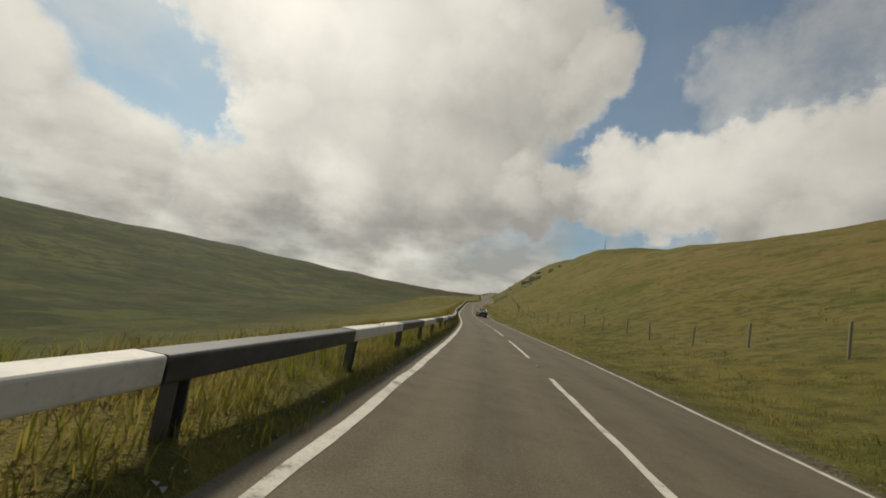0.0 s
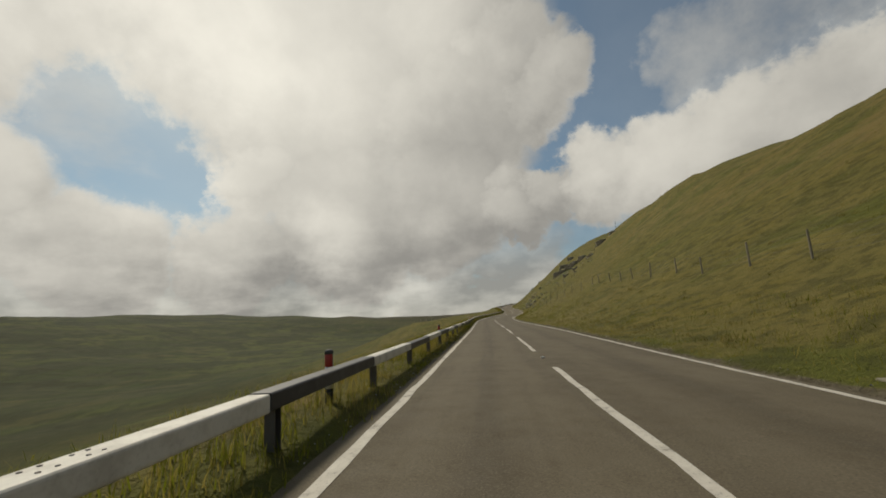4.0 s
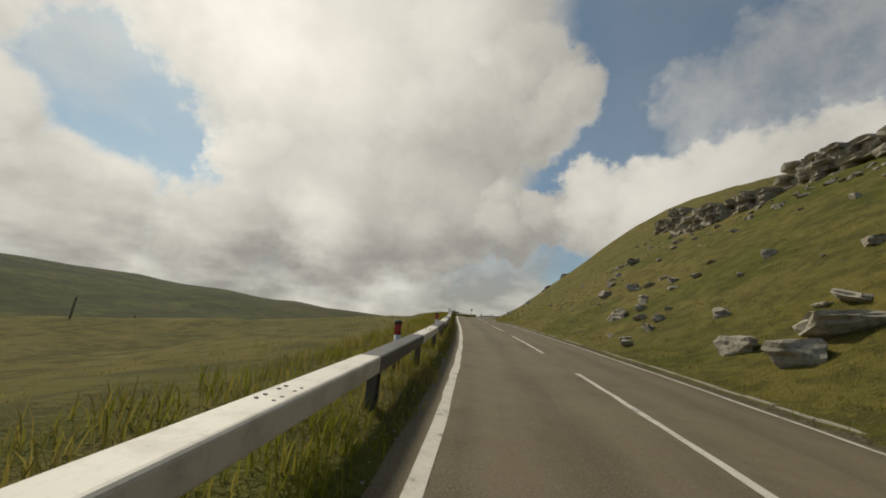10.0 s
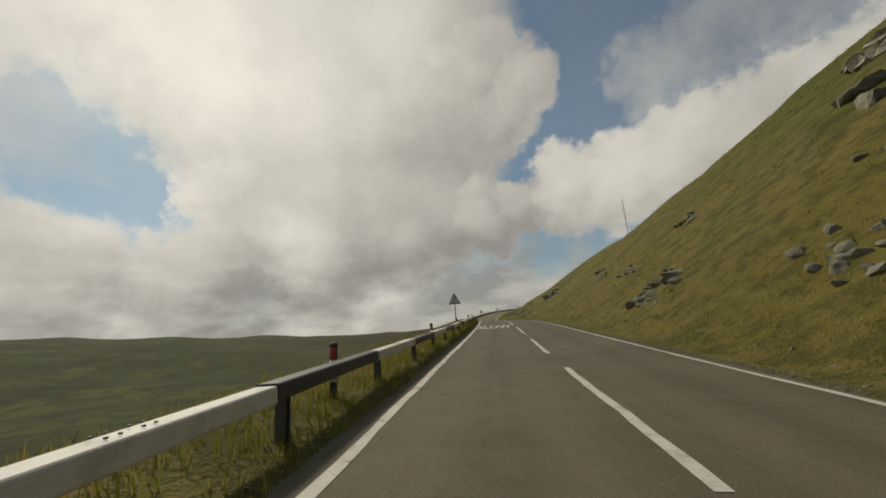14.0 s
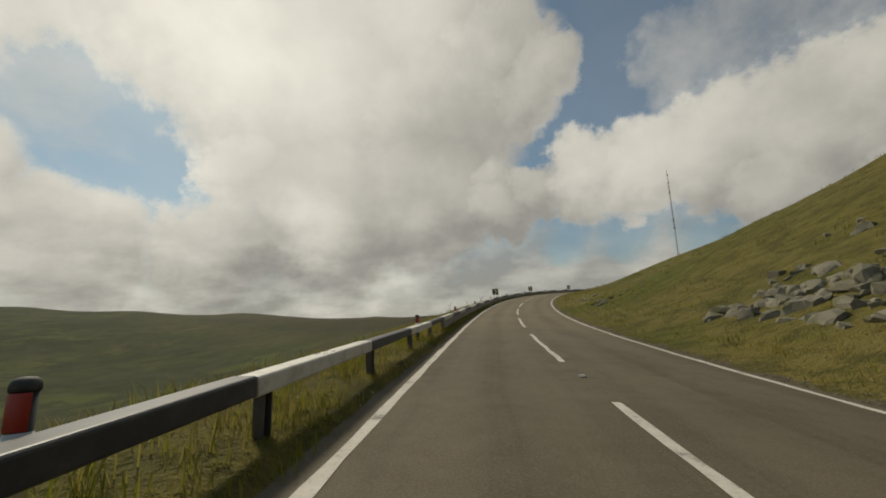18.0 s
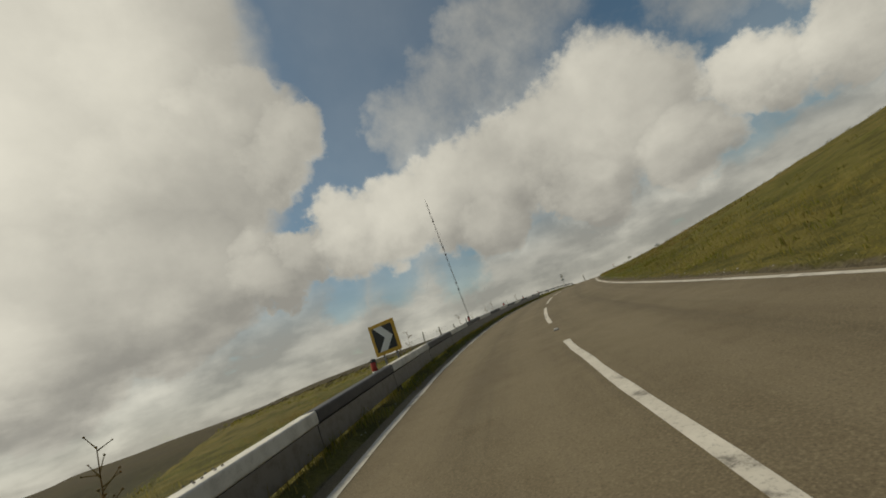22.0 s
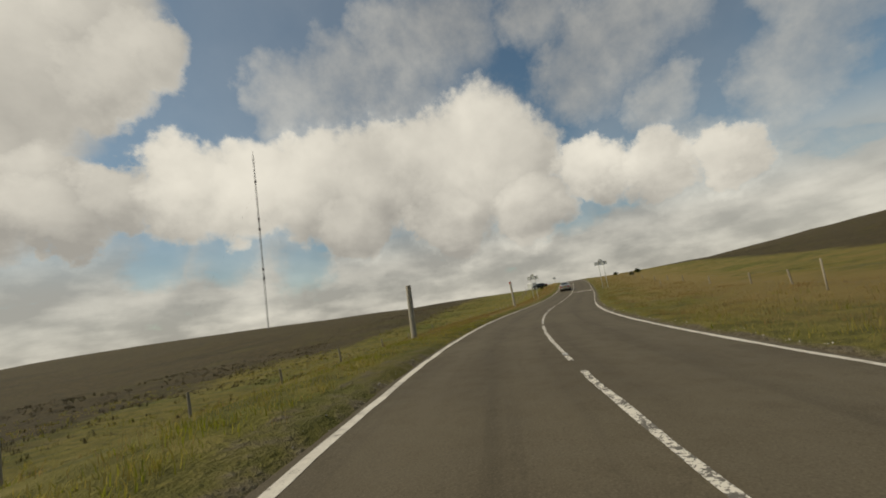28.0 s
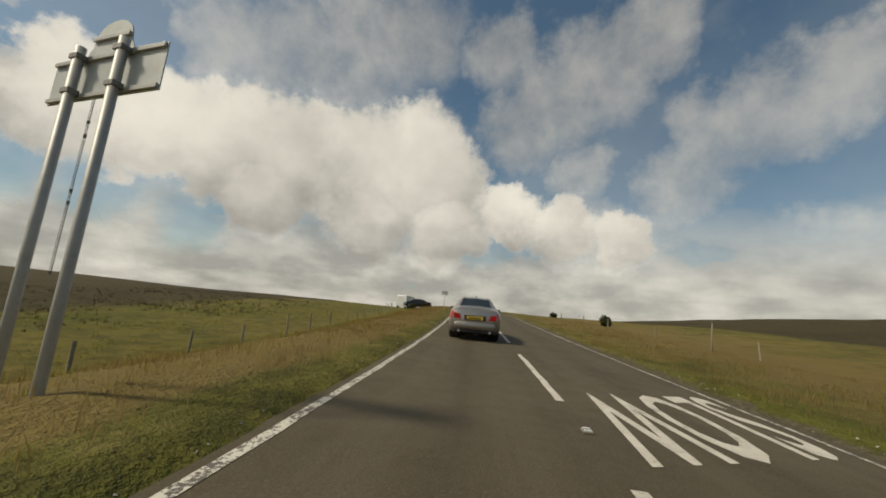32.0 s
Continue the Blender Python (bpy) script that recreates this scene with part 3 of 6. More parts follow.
def lift(s, d):
    """Height of the ground above the road's crown level, s along and d across."""
    s, d = np.broadcast_arrays(np.asarray(s, float), np.asarray(d, float))
    x, y = plan(s, d)
    # uphill side
    e = np.maximum(d - WR - 0.55, 0)
    slope = np.tan(np.radians(np.interp(s, [a for a, _ in HILL], [b for _, b in HILL])))
    soft = np.interp(s, [0, 150, 200, 250, 275, 420, 460, 520], [4.0, 5.0, 4.0, 3.0, 1.2, 1.4, 2.5, 6.0])
    crest = np.interp(s, [0, 30, 60, 80, 100, 120, 140, 200, 240, 260, 280, 300, 340, 360, 380, 400, 420, 440, 460, 480, 500, 520, 560],
                      [70, 62, 56, 51, 47, 43, 41, 41, 46, 57, 50, 44, 48, 36, 28, 27, 29, 28, 25, 24, 26, 29, 39])
    rise = slope * e * e / (e + soft)
    top = slope * crest
    rise = np.where(rise > top * 0.75, top * 0.75 + top * 0.40 * (1 - np.exp(-(rise - top * 0.75) / (top * 0.40 + 1e-6))), rise)
    rough = fade(e, 0.5, 9) * (bumps(x, y, 3.1, 1) * 0.16 + bumps(x, y, 9.0, 2) * 0.40 + fade(e, 8, 30) * bumps(x, y, 24.0, 3) * 1.0)
    right = rise + rough * (0.35 + 0.65 * fade(slope, 0.05, 0.5))
    # far moor on this side once the hill is passed
    moor = fade(s, 500, 580)
    ridge = fade(e, 40, 240) * np.interp(s, [500, 560, 600, 640, 680, 720, 780, 900], RIDGE)
    scarp = fade(e + 3 * bumps(x, y, 9.0, 12), 62, 73) * 9.5 * fade(s, 714, 690) * fade(s, 545, 580)
    right = right + moor * (-0.5 * fade(e, 1, 12) + ridge + scarp + fade(e, 20, 90) * bumps(x, y, 60.0, 4) * 1.2)
    # downhill side
    f = np.maximum(-d - WL - 0.9, 0)
    shelf = np.interp(s, [-60, 180, 205, 245, 262, 500, 545, 700], [2.0, 2.0, 26, 26, 2.5, 2.0, 40, 60])
    g = np.maximum(f - shelf, 0)
    deep = np.interp(s, [-60, 200, 260, 400, 500, 560, 700], [20, 22, 26, 30, 26, 4, 2])
    fall = deep * (1 - np.exp(-g * np.interp(s, [0, 500, 560], [0.42, 0.5, 0.1]) / deep))
    dip = np.interp(s, [-60, 190, 210, 245, 265, 530, 548, 590, 625, 660, 760], [0.3, 0.3, 1.6, 1.6, 0.3, 0.25, 0.8, 1.7, 2.2, 2.4, 0.8])
    left = -fall - dip * fade(f, 0.5, 11)
    ridge = np.interp(s, np.arange(0, 1300, 100), LRIDGE)
    left = left + fade(f, 140, 760) * (deep + ridge + bumps(x, y, 210.0, 5) * 5) + fade(f, 300, 900) * bumps(x, y, 120.0, 6) * 3 + fade(f, 40, 200) * bumps(x, y, 48.0, 13) * 2.2
    left = left + fade(f, 1.5, 14) * (bumps(x, y, 4.0, 7) * 0.14 + bumps(x, y, 15.0, 8) * 0.4 * fade(f, 6, 30))
    verge = np.where(d < 0, fade(-d, WL + 0.20, WL + 0.5), fade(d, WR + 0.15, WR + 0.45))
    edge = verge * (0.05 + 0.05 * bumps(x, y, 0.9, 9) + 0.03 * bumps(x, y, 0.35, 10)) - 0.07 * (1 - verge)
    return edge + np.where(d > 0, right, left) + cross(s, d)


def spot(s, d, h=0.0):
    """A point h above the ground."""
    x, y = plan(s, d)
    return Vector((float(x), float(y), float(mid(s)[2] + lift(s, d) + h)))


def over(s, d, h=0.0):
    """A point h above the level of the road."""
    x, y = plan(s, d)
    return Vector((float(x), float(y), float(mid(s)[2] + cross(s, d) + h)))


def facing(s):
    """Degrees to turn a thing that was built looking along +y so that it looks along the road."""
    return -math.degrees(float(np.interp(s, SG, PSI)))


def grade(s):
    return math.degrees(math.atan(float(np.interp(s, SG, _g))))


# ---- helpers for building ----


def mesh_of(bm, name, mat, smooth=False):
    me = bpy.data.meshes.new(name)
    bm.to_mesh(me)
    bm.free()
    for m in (mat if isinstance(mat, (list, tuple)) else [mat]):
        me.materials.append(m)
    if smooth:
        me.shade_smooth()
    return me


def part(name, bm, mat, parent=None, label="", smooth=False):
    ob = new(name, mesh_of(bm, name, mat, smooth) if isinstance(bm, bmesh.types.BMesh) else bm)
    if parent is not None:
        ob.parent = parent
    return tagged(ob, label)


def thing(name, label, category, group="", kind=""):
    ob = new(name)
    ob.empty_display_size = 0.2
    return tagged(ob, label, category, group, kind)


def box(bm, x0, x1, y0, y1, z0, z1, bevel=0.0, m=None):
    made = bmesh.ops.create_cube(bm, size=1.0, matrix=Matrix.LocRotScale(((x0 + x1) / 2, (y0 + y1) / 2, (z0 + z1) / 2), None, (x1 - x0, y1 - y0, z1 - z0)))
    vs = made["verts"]
    if bevel:
        es = list({e for v in vs for e in v.link_edges})
        vs = list({v for f in bmesh.ops.bevel(bm, geom=es, offset=bevel, segments=2, affect="EDGES", profile=0.6)["faces"] for v in f.verts} | {v for v in vs if v.is_valid})
    if m is not None:
        bmesh.ops.transform(bm, matrix=m, verts=[v for v in vs if v.is_valid])
    return vs


def rod(bm, a, b, r, r2=None, seg=8, cap=True):
    a, b = Vector(a), Vector(b)
    m = Matrix.Translation((a + b) / 2) @ (b - a).to_track_quat("Z", "Y").to_matrix().to_4x4()
    return bmesh.ops.create_cone(bm, cap_ends=cap, segments=seg, radius1=r, radius2=r if r2 is None else r2, depth=(b - a).length, matrix=m)["verts"]


def slab(bm, outline, y0, y1):
    """A flat board: an outline in x and z, from y0 to y1."""
    a = [bm.verts.new((x, y0, z)) for x, z in outline]
    b = [bm.verts.new((x, y1, z)) for x, z in outline]
    bm.faces.new(a)
    bm.faces.new(list(reversed(b)))
    for i in range(len(a)):
        j = (i + 1) % len(a)
        bm.faces.new((a[j], a[i], b[i], b[j]))
    bmesh.ops.recalc_face_normals(bm, faces=bm.faces[:])


def from_arrays(name, verts, faces, mat, smooth=False):
    me = bpy.data.meshes.new(name)
    me.from_pydata(verts, [], faces)
    for m in (mat if isinstance(mat, (list, tuple)) else [mat]):
        me.materials.append(m)
    if smooth:
        me.shade_smooth()
    return me


# ---- ground ----


def make_ground():
    rows = np.concatenate([np.arange(-60, 720, 1.25), np.arange(720, 900, 6), np.arange(900, 1501, 25)])
    right = [3.25, 3.45, 3.7, 4.0, 4.4, 4.9, 5.5, 6.2, 7, 8, 9.2, 10.6, 12.2, 14, 16, 18.5, 21, 24, 27.5, 31, 35, 40, 46, 53, 61, 70, 85, 105, 135, 180, 240, 330, 450]
    left = [-2.75, -2.95, -3.15, -3.4, -3.7, -4.1, -4.6, -5.3, -6.2, -7.3, -8.6, -10.2, -12, -14, -16.5, -19.5, -23, -27, -32, -39, -48, -60, -76, -96, -122, -155, -200, -260, -340, -440, -560, -700, -860, -1050, -1300]
    cols = np.array(sorted(left) + [-2.0, 0.0, 2.5] + right)
    s, d = np.meshgrid(rows, cols, indexing="ij")
    x, y = plan(s, d)
    z = mid(s)[2] + lift(s, d)
    z = np.where(np.abs(d) < 2.6, mid(s)[2] - 0.12 + cross(s, d), z)
    # keep the sheet level towards its far edges
    calm = fade(s, 960, 1400)
    z = z * (1 - calm) + (mid(960.0)[2] + 2.0 + bumps(x, y, 150.0, 11) * 2 + fade(np.abs(d), 100, 500) * 6 + fade(-d, 300, 1200) * 14) * calm
    n, m = s.shape
    verts = np.stack([x, y, z], -1).reshape(-1, 3)
    i = np.arange(n - 1)[:, None] * m + np.arange(m - 1)[None, :]
    faces = np.stack([i, i + 1, i + m + 1, i + m], -1).reshape(-1, 4)
    me = from_arrays("ground", verts.tolist(), faces.tolist(), M_TURF, True)
    e, f = d - WR, -d - WL
    heather = fade(s, 505, 570) * (fade(f - 11 * fade(s, 605, 635), 10, 26) * 0.95 + fade(e, 19, 38) * 1.2) + fade(f, 360, 620) * 0.9
    dirt = np.maximum(fade(f, 0.42, 0.15) * (f > -0.6), fade(e, 0.8, 0.1) * (e > -0.6)) * 0.75
    dirt = np.maximum(dirt, 0.9 * fade(np.abs(s - 401.5), 4.5, 2) * fade(np.abs(f - 1.0), 0.9, 0.3))
    dirt = np.maximum(dirt, 0.9 * fade(np.abs(s - 262), 11, 5) * fade(np.abs(f - 1.6), 1.0, 0.3))
    dirt = np.maximum(dirt, 0.50 * fade(np.abs(s - 602), 9, 4) * fade(np.abs(f - 0.6), 1.0, 0.3))
    straw = fade(s, 520, 600) * ((0.35 + 0.65 * fade(s, 604, 626)) * fade(f, 0.6, 1.4) * fade(f, 6.5, 3.5) + 0.62 * fade(e, 0.8, 1.8) * fade(e, 16.0, 7.0)) + 0.55 * fade(s, 470, 535) * fade(e, 3, 8) * fade(e, 40, 20)
    straw = np.maximum(straw, (0.42 + 0.16 * fade(s, 190, 120)) * fade(e, 9, 26) * fade(s, 300, 250) + 0.30 * fade(e, 14, 34) * fade(s, 250, 300) * (s < 470))
    straw = np.maximum(straw, 0.6 * (s < 500) * fade(f, 0.9, 1.3) * fade(f, 3.0, 1.8))
    vale = fade(f, 18, 90) * (1 - fade(s, 510, 590))
    for key, value in (("heather", heather), ("dirt", dirt), ("straw", straw), ("vale", vale)):
        a = me.attributes.new(key, "FLOAT", "POINT")
        a.data.foreach_set("value", np.ascontiguousarray(value.reshape(-1), dtype=np.float32))
    tagged(new("ground", me), "rough olive-green upland grass hillside and moor with bare verge edges", "ground", kind="structure")


make_ground()


def ribbon(name, s0, s1, across, step=1.0, h=0.0, thick=0.0, mat=None, uv=False, wob=0.0, smooth=True):
    """A strip that follows the road between the offsets in across."""
    rows = np.arange(s0, s1 + 1e-6, step)
    s, d = np.meshgrid(rows, np.array(across, float), indexing="ij")
    if not uv:
        d = d - 0.13 * fade(s, 575, 600) * (d < -2.5)      # the lane widens a little on the moor
    w = wob * (bumps(s * 1.0, d * 3.0, 0.7, 21) + 0.6 * bumps(s, d * 3.0, 0.23, 22)) if wob else 0.0
    x, y = plan(s, d + w * (np.abs(np.array(across) - np.mean(across)) > 1e-6))
    z = mid(s)[2] + cross(s, d) + h - 0.012 * np.abs(d) * (1.0 if uv else 0.0) - (0.0 if uv else 0.012 * np.abs(d))
    n, m = s.shape
    verts = np.stack([x, y, z], -1).reshape(-1, 3)
    i = np.arange(n - 1)[:, None] * m + np.arange(m - 1)[None, :]
    faces = np.stack([i, i + 1, i + m + 1, i + m], -1).reshape(-1, 4)
    if thick:
        k = len(verts)
        verts = np.concatenate([verts, verts - (0, 0, thick)])
        a, b = np.arange(n - 1) * m, np.arange(n - 1) * m + m - 1
        faces = np.concatenate([faces, np.stack([a + k, a, a + m, a + m + k], -1), np.stack([b, b + k, b + m + k, b + m], -1)])
    me = from_arrays(name, verts.tolist(), faces.tolist(), mat, False)
    if uv:
        layer = me.uv_layers.new(name="UVMap")
        table = np.stack([d.reshape(-1), s.reshape(-1)], -1)
        table = np.concatenate([table, table])
        idx = np.zeros(len(me.loops), dtype=np.int32)
        me.loops.foreach_get("vertex_index", idx)
        layer.data.foreach_set("uv", np.ascontiguousarray(table[idx].reshape(-1), dtype=np.float32))
    return me


road = tagged(new("road", ribbon("road", -60, 900, (-3.05, -2.9, -2.1, -1.4, -0.7, 0, 0.7, 1.5, 2.3, 3.4, 3.5), 1.0, 0.0, 0.14, M_ASPHALT, True, 0.06)),
              "worn brown-grey asphalt two-lane mountain road with tyre tracks", "road", kind="structure")
for name, d in (("edge_line_left", -WL), ("edge_line_right", WR)):
    turn = 646 if d < 0 else 628
    part("edge_line", ribbon(name, -50, turn, (d - 0.065, d + 0.065), 0.5, 0.005, 0.0, M_LINE, wob=0.018), M_LINE, road, "worn solid white edge line")
    half = 0.055 if d < 0 else 0.035
    part("edge_line", ribbon(name, turn, 900, (d - half, d + half), 0.5, 0.005, 0.0, M_CHIPPED, wob=0.018), M_CHIPPED, road, "chipped narrow white edge line")
DASH_ENDS = [
    9.4, 21.2, 33.0, 44.4, 55.8, 67.4, 79.0, 89.7, 100.5, 111.2, 121.9, 132.6, 141.2, 149.7, 158.3, 166.9,
    175.5, 183.3, 190.5, 199.5, 208.6, 216.5, 228.9, 241.4, 253.2, 265.0, 273.9, 282.7, 291.6, 299.8, 308.0,
    316.6, 325.2, 333.8, 342.0, 352.8, 363.6, 374.4, 385.2, 396.1, 403.8, 411.7, 419.6, 429.6, 439.5, 450.1,
    460.8, 471.8, 483.0, 493.6, 504.1, 514.2, 524.2, 533.4, 542.6, 550.6, 561.8, 573.0, 584.2, 593.4, 602.7,
    612.0, 621.4, 630.6, 640.5, 650.4, 658.3, 666.3
]
DASH_ENDS += [DASH_ENDS[-1] + 9.2 * i for i in range(1, 22)]
for a, b in zip([DASH_ENDS[0] - 11.0] + DASH_ENDS[:-1], DASH_ENDS):
    start = b - (b - a) * 0.66
    if 586 < b < 632:                # the warning line runs almost unbroken through the bend by the signs
        start = b - (b - a) * 0.90
    worn_out = M_CHIPPED if 586 < b < 656 else M_LINE
    half = 0.05 if worn_out is M_CHIPPED else 0.06
    part("centre_line_dash", ribbon("dash", start, b, (-half, half), (b - start) / 14, 0.005, 0.0, worn_out, wob=0.02), worn_out, road)


def letters(word, s, d, tall, wide, flip, skew=0.0):
    """A word painted on the road, read in the direction of travel or against it."""
    cu = bpy.data.curves.new("word", "FONT")
    cu.body, cu.size, cu.align_x, cu.extrude, cu.resolution_u = word, 1.0, "CENTER", 0.0, 3
    cu.offset = 0.012
    ob = new("word_curve", cu)
    bpy.context.view_layer.update()
    me = bpy.data.meshes.new_from_object(ob)
    bpy.data.objects.remove(ob)
    co = np.zeros(len(me.vertices) * 3, dtype=np.float32)
    me.vertices.foreach_get("co", co)
    co = co.reshape(-1, 3)
    w, h = np.ptp(co[:, 0]), np.ptp(co[:, 1])
    u = (co[:, 0] - (co[:, 0].max() + co[:, 0].min()) / 2) / w * wide
    v = (co[:, 1] - co[:, 1].min()) / h * tall
    ss, dd = (s + tall - v, d - u) if flip else (s + v, d + u)
    ss = ss + skew * (dd - d)
    x, y = plan(ss, dd)
    co[:, 0], co[:, 1], co[:, 2] = x, y, mid(ss)[2] + cross(ss, dd) + 0.006 - 0.012 * np.abs(dd)
    me.vertices.foreach_set("co", co.reshape(-1))
    me.materials.clear()
    me.materials.append(M_LINE)
    part("painted_word", me, M_LINE, road, "white painted word SLOW, tall letters on the asphalt")


letters("SLOW", 351.8, -1.45, 4.6, 2.3, False, 0.4)
letters("SLOW", 589.3, 1.75, 2.9, 2.35, True, 0.3)
letters("SLOW", 659.45, 1.60, 2.95, 2.56, True, 0.50)

# ---- roadside barrier on the valley side ----
RAIL_D, RAIL_TOP, RAIL_DEEP = -3.38, 0.58, 0.16
WHITE_ENDS = [-35.0, 26.6, 51.7, 71.2, 88.4, 133.5, 143.5, 192.6, 202.9, 214.5, 235.6, 260.6, 283.2, 306.5, 328.6, 395.8, 420.4,
              439.6, 460.3, 481.6, 501.6, 537.8, 547.7, 579.8, 585.9]


def unit_beam(mat, z0, z1, x0, x1, bevel):
    bm = bmesh.new()
    box(bm, x0, x1, 0.0, 1.0, z0, z1)
    es = [e for e in bm.edges if abs(e.verts[0].co.y - e.verts[1].co.y) > 0.5]
    bmesh.ops.bevel(bm, geom=es, offset=bevel, segments=3, affect="EDGES", profile=0.5)
    return mesh_of(bm, "beam", mat)


def lay(name, me, parent, s0, s1, d, h=0.0, label=""):
    """A straight piece from one point of the verge to another, made from a mesh one metre long."""
    a, b = over(s0, d, h), over(s1, d, h)
    ob = new(name, me)
    ob.parent = parent
    flat = Vector((b.x - a.x, b.y - a.y, 0))
    ob.matrix_basis = Matrix.Translation(a) @ Euler((math.atan2(b.z - a.z, flat.length), 0, math.atan2(-flat.x, flat.y))).to_matrix().to_4x4() @ Matrix.Diagonal((1, (b - a).length, 1, 1))
    return tagged(ob, label)


def make_rail():
    rail = thing("guardrail", "steel box-beam guardrail painted in black and white lengths on steel posts", "guardrail")
    beams = {"white": unit_beam(M_WHITE, RAIL_TOP - RAIL_DEEP, RAIL_TOP, -0.11, 0.11, 0.025), "black": unit_beam(M_BLACK, RAIL_TOP - RAIL_DEEP, RAIL_TOP, -0.11, 0.11, 0.025)}
    lower = unit_beam(M_STEEL, 0.12, RAIL_TOP - RAIL_DEEP - 0.015, -0.05, 0.075, 0.012)
    bm = bmesh.new()                     # a rolled channel post, open to one side
    box(bm, -0.05, -0.038, -0.055, 0.055, -0.7, RAIL_TOP - RAIL_DEEP + 0.01)
    box(bm, -0.038, 0.05, 0.043, 0.055, -0.7, RAIL_TOP - RAIL_DEEP + 0.005)
    box(bm, -0.038, 0.05, -0.055, -0.043, -0.7, RAIL_TOP - RAIL_DEEP + 0.005)
    post = mesh_of(bm, "post", M_RUST)
    bm = bmesh.new()
    rod(bm, (0, 0, -0.001), (0, 0, 0.010), 0.011, seg=6)
    bolt = mesh_of(bm, "bolt", M_RUST)
    rng = random.Random(4)
    cuts = []
    for a, b in zip(WHITE_ENDS[:-1], WHITE_ENDS[1:]):
        n = max(1, round((b - a) / 6.2))
        for i in range(n):
            s0, s1 = a + (b - a) * i / n, a + (b - a) * (i + 1) / n
            cuts += [(s0, (s0 + s1) / 2, "black"), ((s0 + s1) / 2, s1, "white")]
    for s0, s1, colour in cuts:
        g = 0.012
        lay(colour + "_beam", beams[colour], rail, s0 + g, s1 - g, RAIL_D, rng.uniform(-0.012, 0.012), "beam length painted " + colour)
        # a steel-grey strip closes the space under the beams on this stretch
        if 427 < s0 < 541:
            lay("lower_strip", lower, rail, s0 + g, s1 - g, RAIL_D, 0.0, "grey strip under the beam, dull and stained")
        p = new("post", post)
        p.parent = rail
        p.matrix_basis = Matrix.Translation(over(s0 + 0.25, RAIL_D, 0)) @ pose(0, 0, 0, rng.uniform(-1.5, 1.5), rng.uniform(-1.5, 1.5), facing(s0) + rng.uniform(-5, 5))
        if colour == "white":
            for x in (-0.045, 0.045):
                for y in (-0.15, -0.07, 0.07, 0.15):
                    q = new("bolt", bolt)
                    q.parent = rail
                    q.matrix_basis = Matrix.Translation(over((s0 + s1) / 2 + y, RAIL_D + x, RAIL_TOP))
    # ramped end
    a, b = over(586.0, RAIL_D, RAIL_TOP - 0.08), over(589.2, RAIL_D - 0.1, 0.14)
    bm = bmesh.new()
    box(bm, -0.11, 0.11, -0.5, 0.5, -0.08, 0.08, 0.0)
    ob = part("ramped_end", bm, M_BLACK, rail, "dark end length sloping to the ground")
    ob.matrix_basis = Matrix.Translation((a + b) / 2) @ (b - a).to_track_quat("Y", "Z").to_matrix().to_4x4() @ Matrix.Diagonal((1, (b - a).length, 1, 1))


make_rail()

# ---- marker posts ----


def oval(bm, rings, seg=16, arc=(0.0, math.tau)):
    """A skin round an upright axis through rings of (height, half width, half depth); part of the way round if arc says so."""
    whole = arc[1] - arc[0] > 6.2
    n = seg if whole else seg + 1
    rows = [[bm.verts.new((rx * math.cos(a), ry * math.sin(a), z)) for a in (arc[0] + (arc[1] - arc[0]) * i / seg for i in range(n))] for z, rx, ry in rings]
    for p, q in zip(rows[:-1], rows[1:]):
        for i in range(n if whole else n - 1):
            bm.faces.new((p[i], p[(i + 1) % n], q[(i + 1) % n], q[i]))
    if whole:
        bm.faces.new(rows[-1])
        bm.faces.new(rows[0][::-1])


def make_markers():
    first = thing("marker_post", "round black plastic roadside marker post with red reflector and white band", "marker post", "marker posts along the guardrail")
    bm = bmesh.new()
    oval(bm, [(-0.5, 0.056, 0.046), (0.735, 0.056, 0.046)])
    part("body", bm, M_TRIM, first, smooth=True)
    bm = bmesh.new()
    oval(bm, [(0.736, 0.062, 0.052), (0.765, 0.062, 0.052), (0.785, 0.055, 0.045), (0.797, 0.035, 0.028), (0.80, 0.012, 0.01)])
    part("cap", bm, M_CAP, first, "weathered grey-black domed cap", True)
    bm = bmesh.new()
    oval(bm, [(0.565, 0.0575, 0.0475), (0.57, 0.0595, 0.0495), (0.725, 0.0595, 0.0495), (0.73, 0.0575, 0.0475)], 14, (math.radians(205), math.radians(335)))
    part("reflector", bm, M_RED, first, "red reflector", True)
    bm = bmesh.new()
    oval(bm, [(0.27, 0.0575, 0.0475), (0.56, 0.0575, 0.0475)])
    part("band", bm, M_SIGNWHITE, first, "white band", True)
    places = [26.15, 51.3, 59.4, 85.2, 97, 110, 146.4, 155.7, 173.6, 183.2, 192.2, 201.5, 210.1, 238.3, 246.5, 272.5, 283, 293.8, 303.2, 330.6, 339.4, 349, 361, 374,
              386.9, 396.4, 406.2, 416, 426.2, 437, 448.8, 460.2, 471.5, 482.6, 493.9, 504.5, 515.6, 526.1, 535.2, 545]
    turned = {17: -48, 20: 52, 26: 160}
    rng = random.Random(9)
    for i, s in enumerate(places):
        m = Matrix.Translation(over(s, RAIL_D - 0.24, 0.0)) @ pose(0, 0, 0, rng.uniform(-3, 3), rng.uniform(-4, 4), facing(s) + turned.get(i, rng.uniform(-14, 14)))
        if i == 0:
            first.matrix_basis = m
        else:
            copy_thing(first, m)


make_markers()

# ---- signs ----


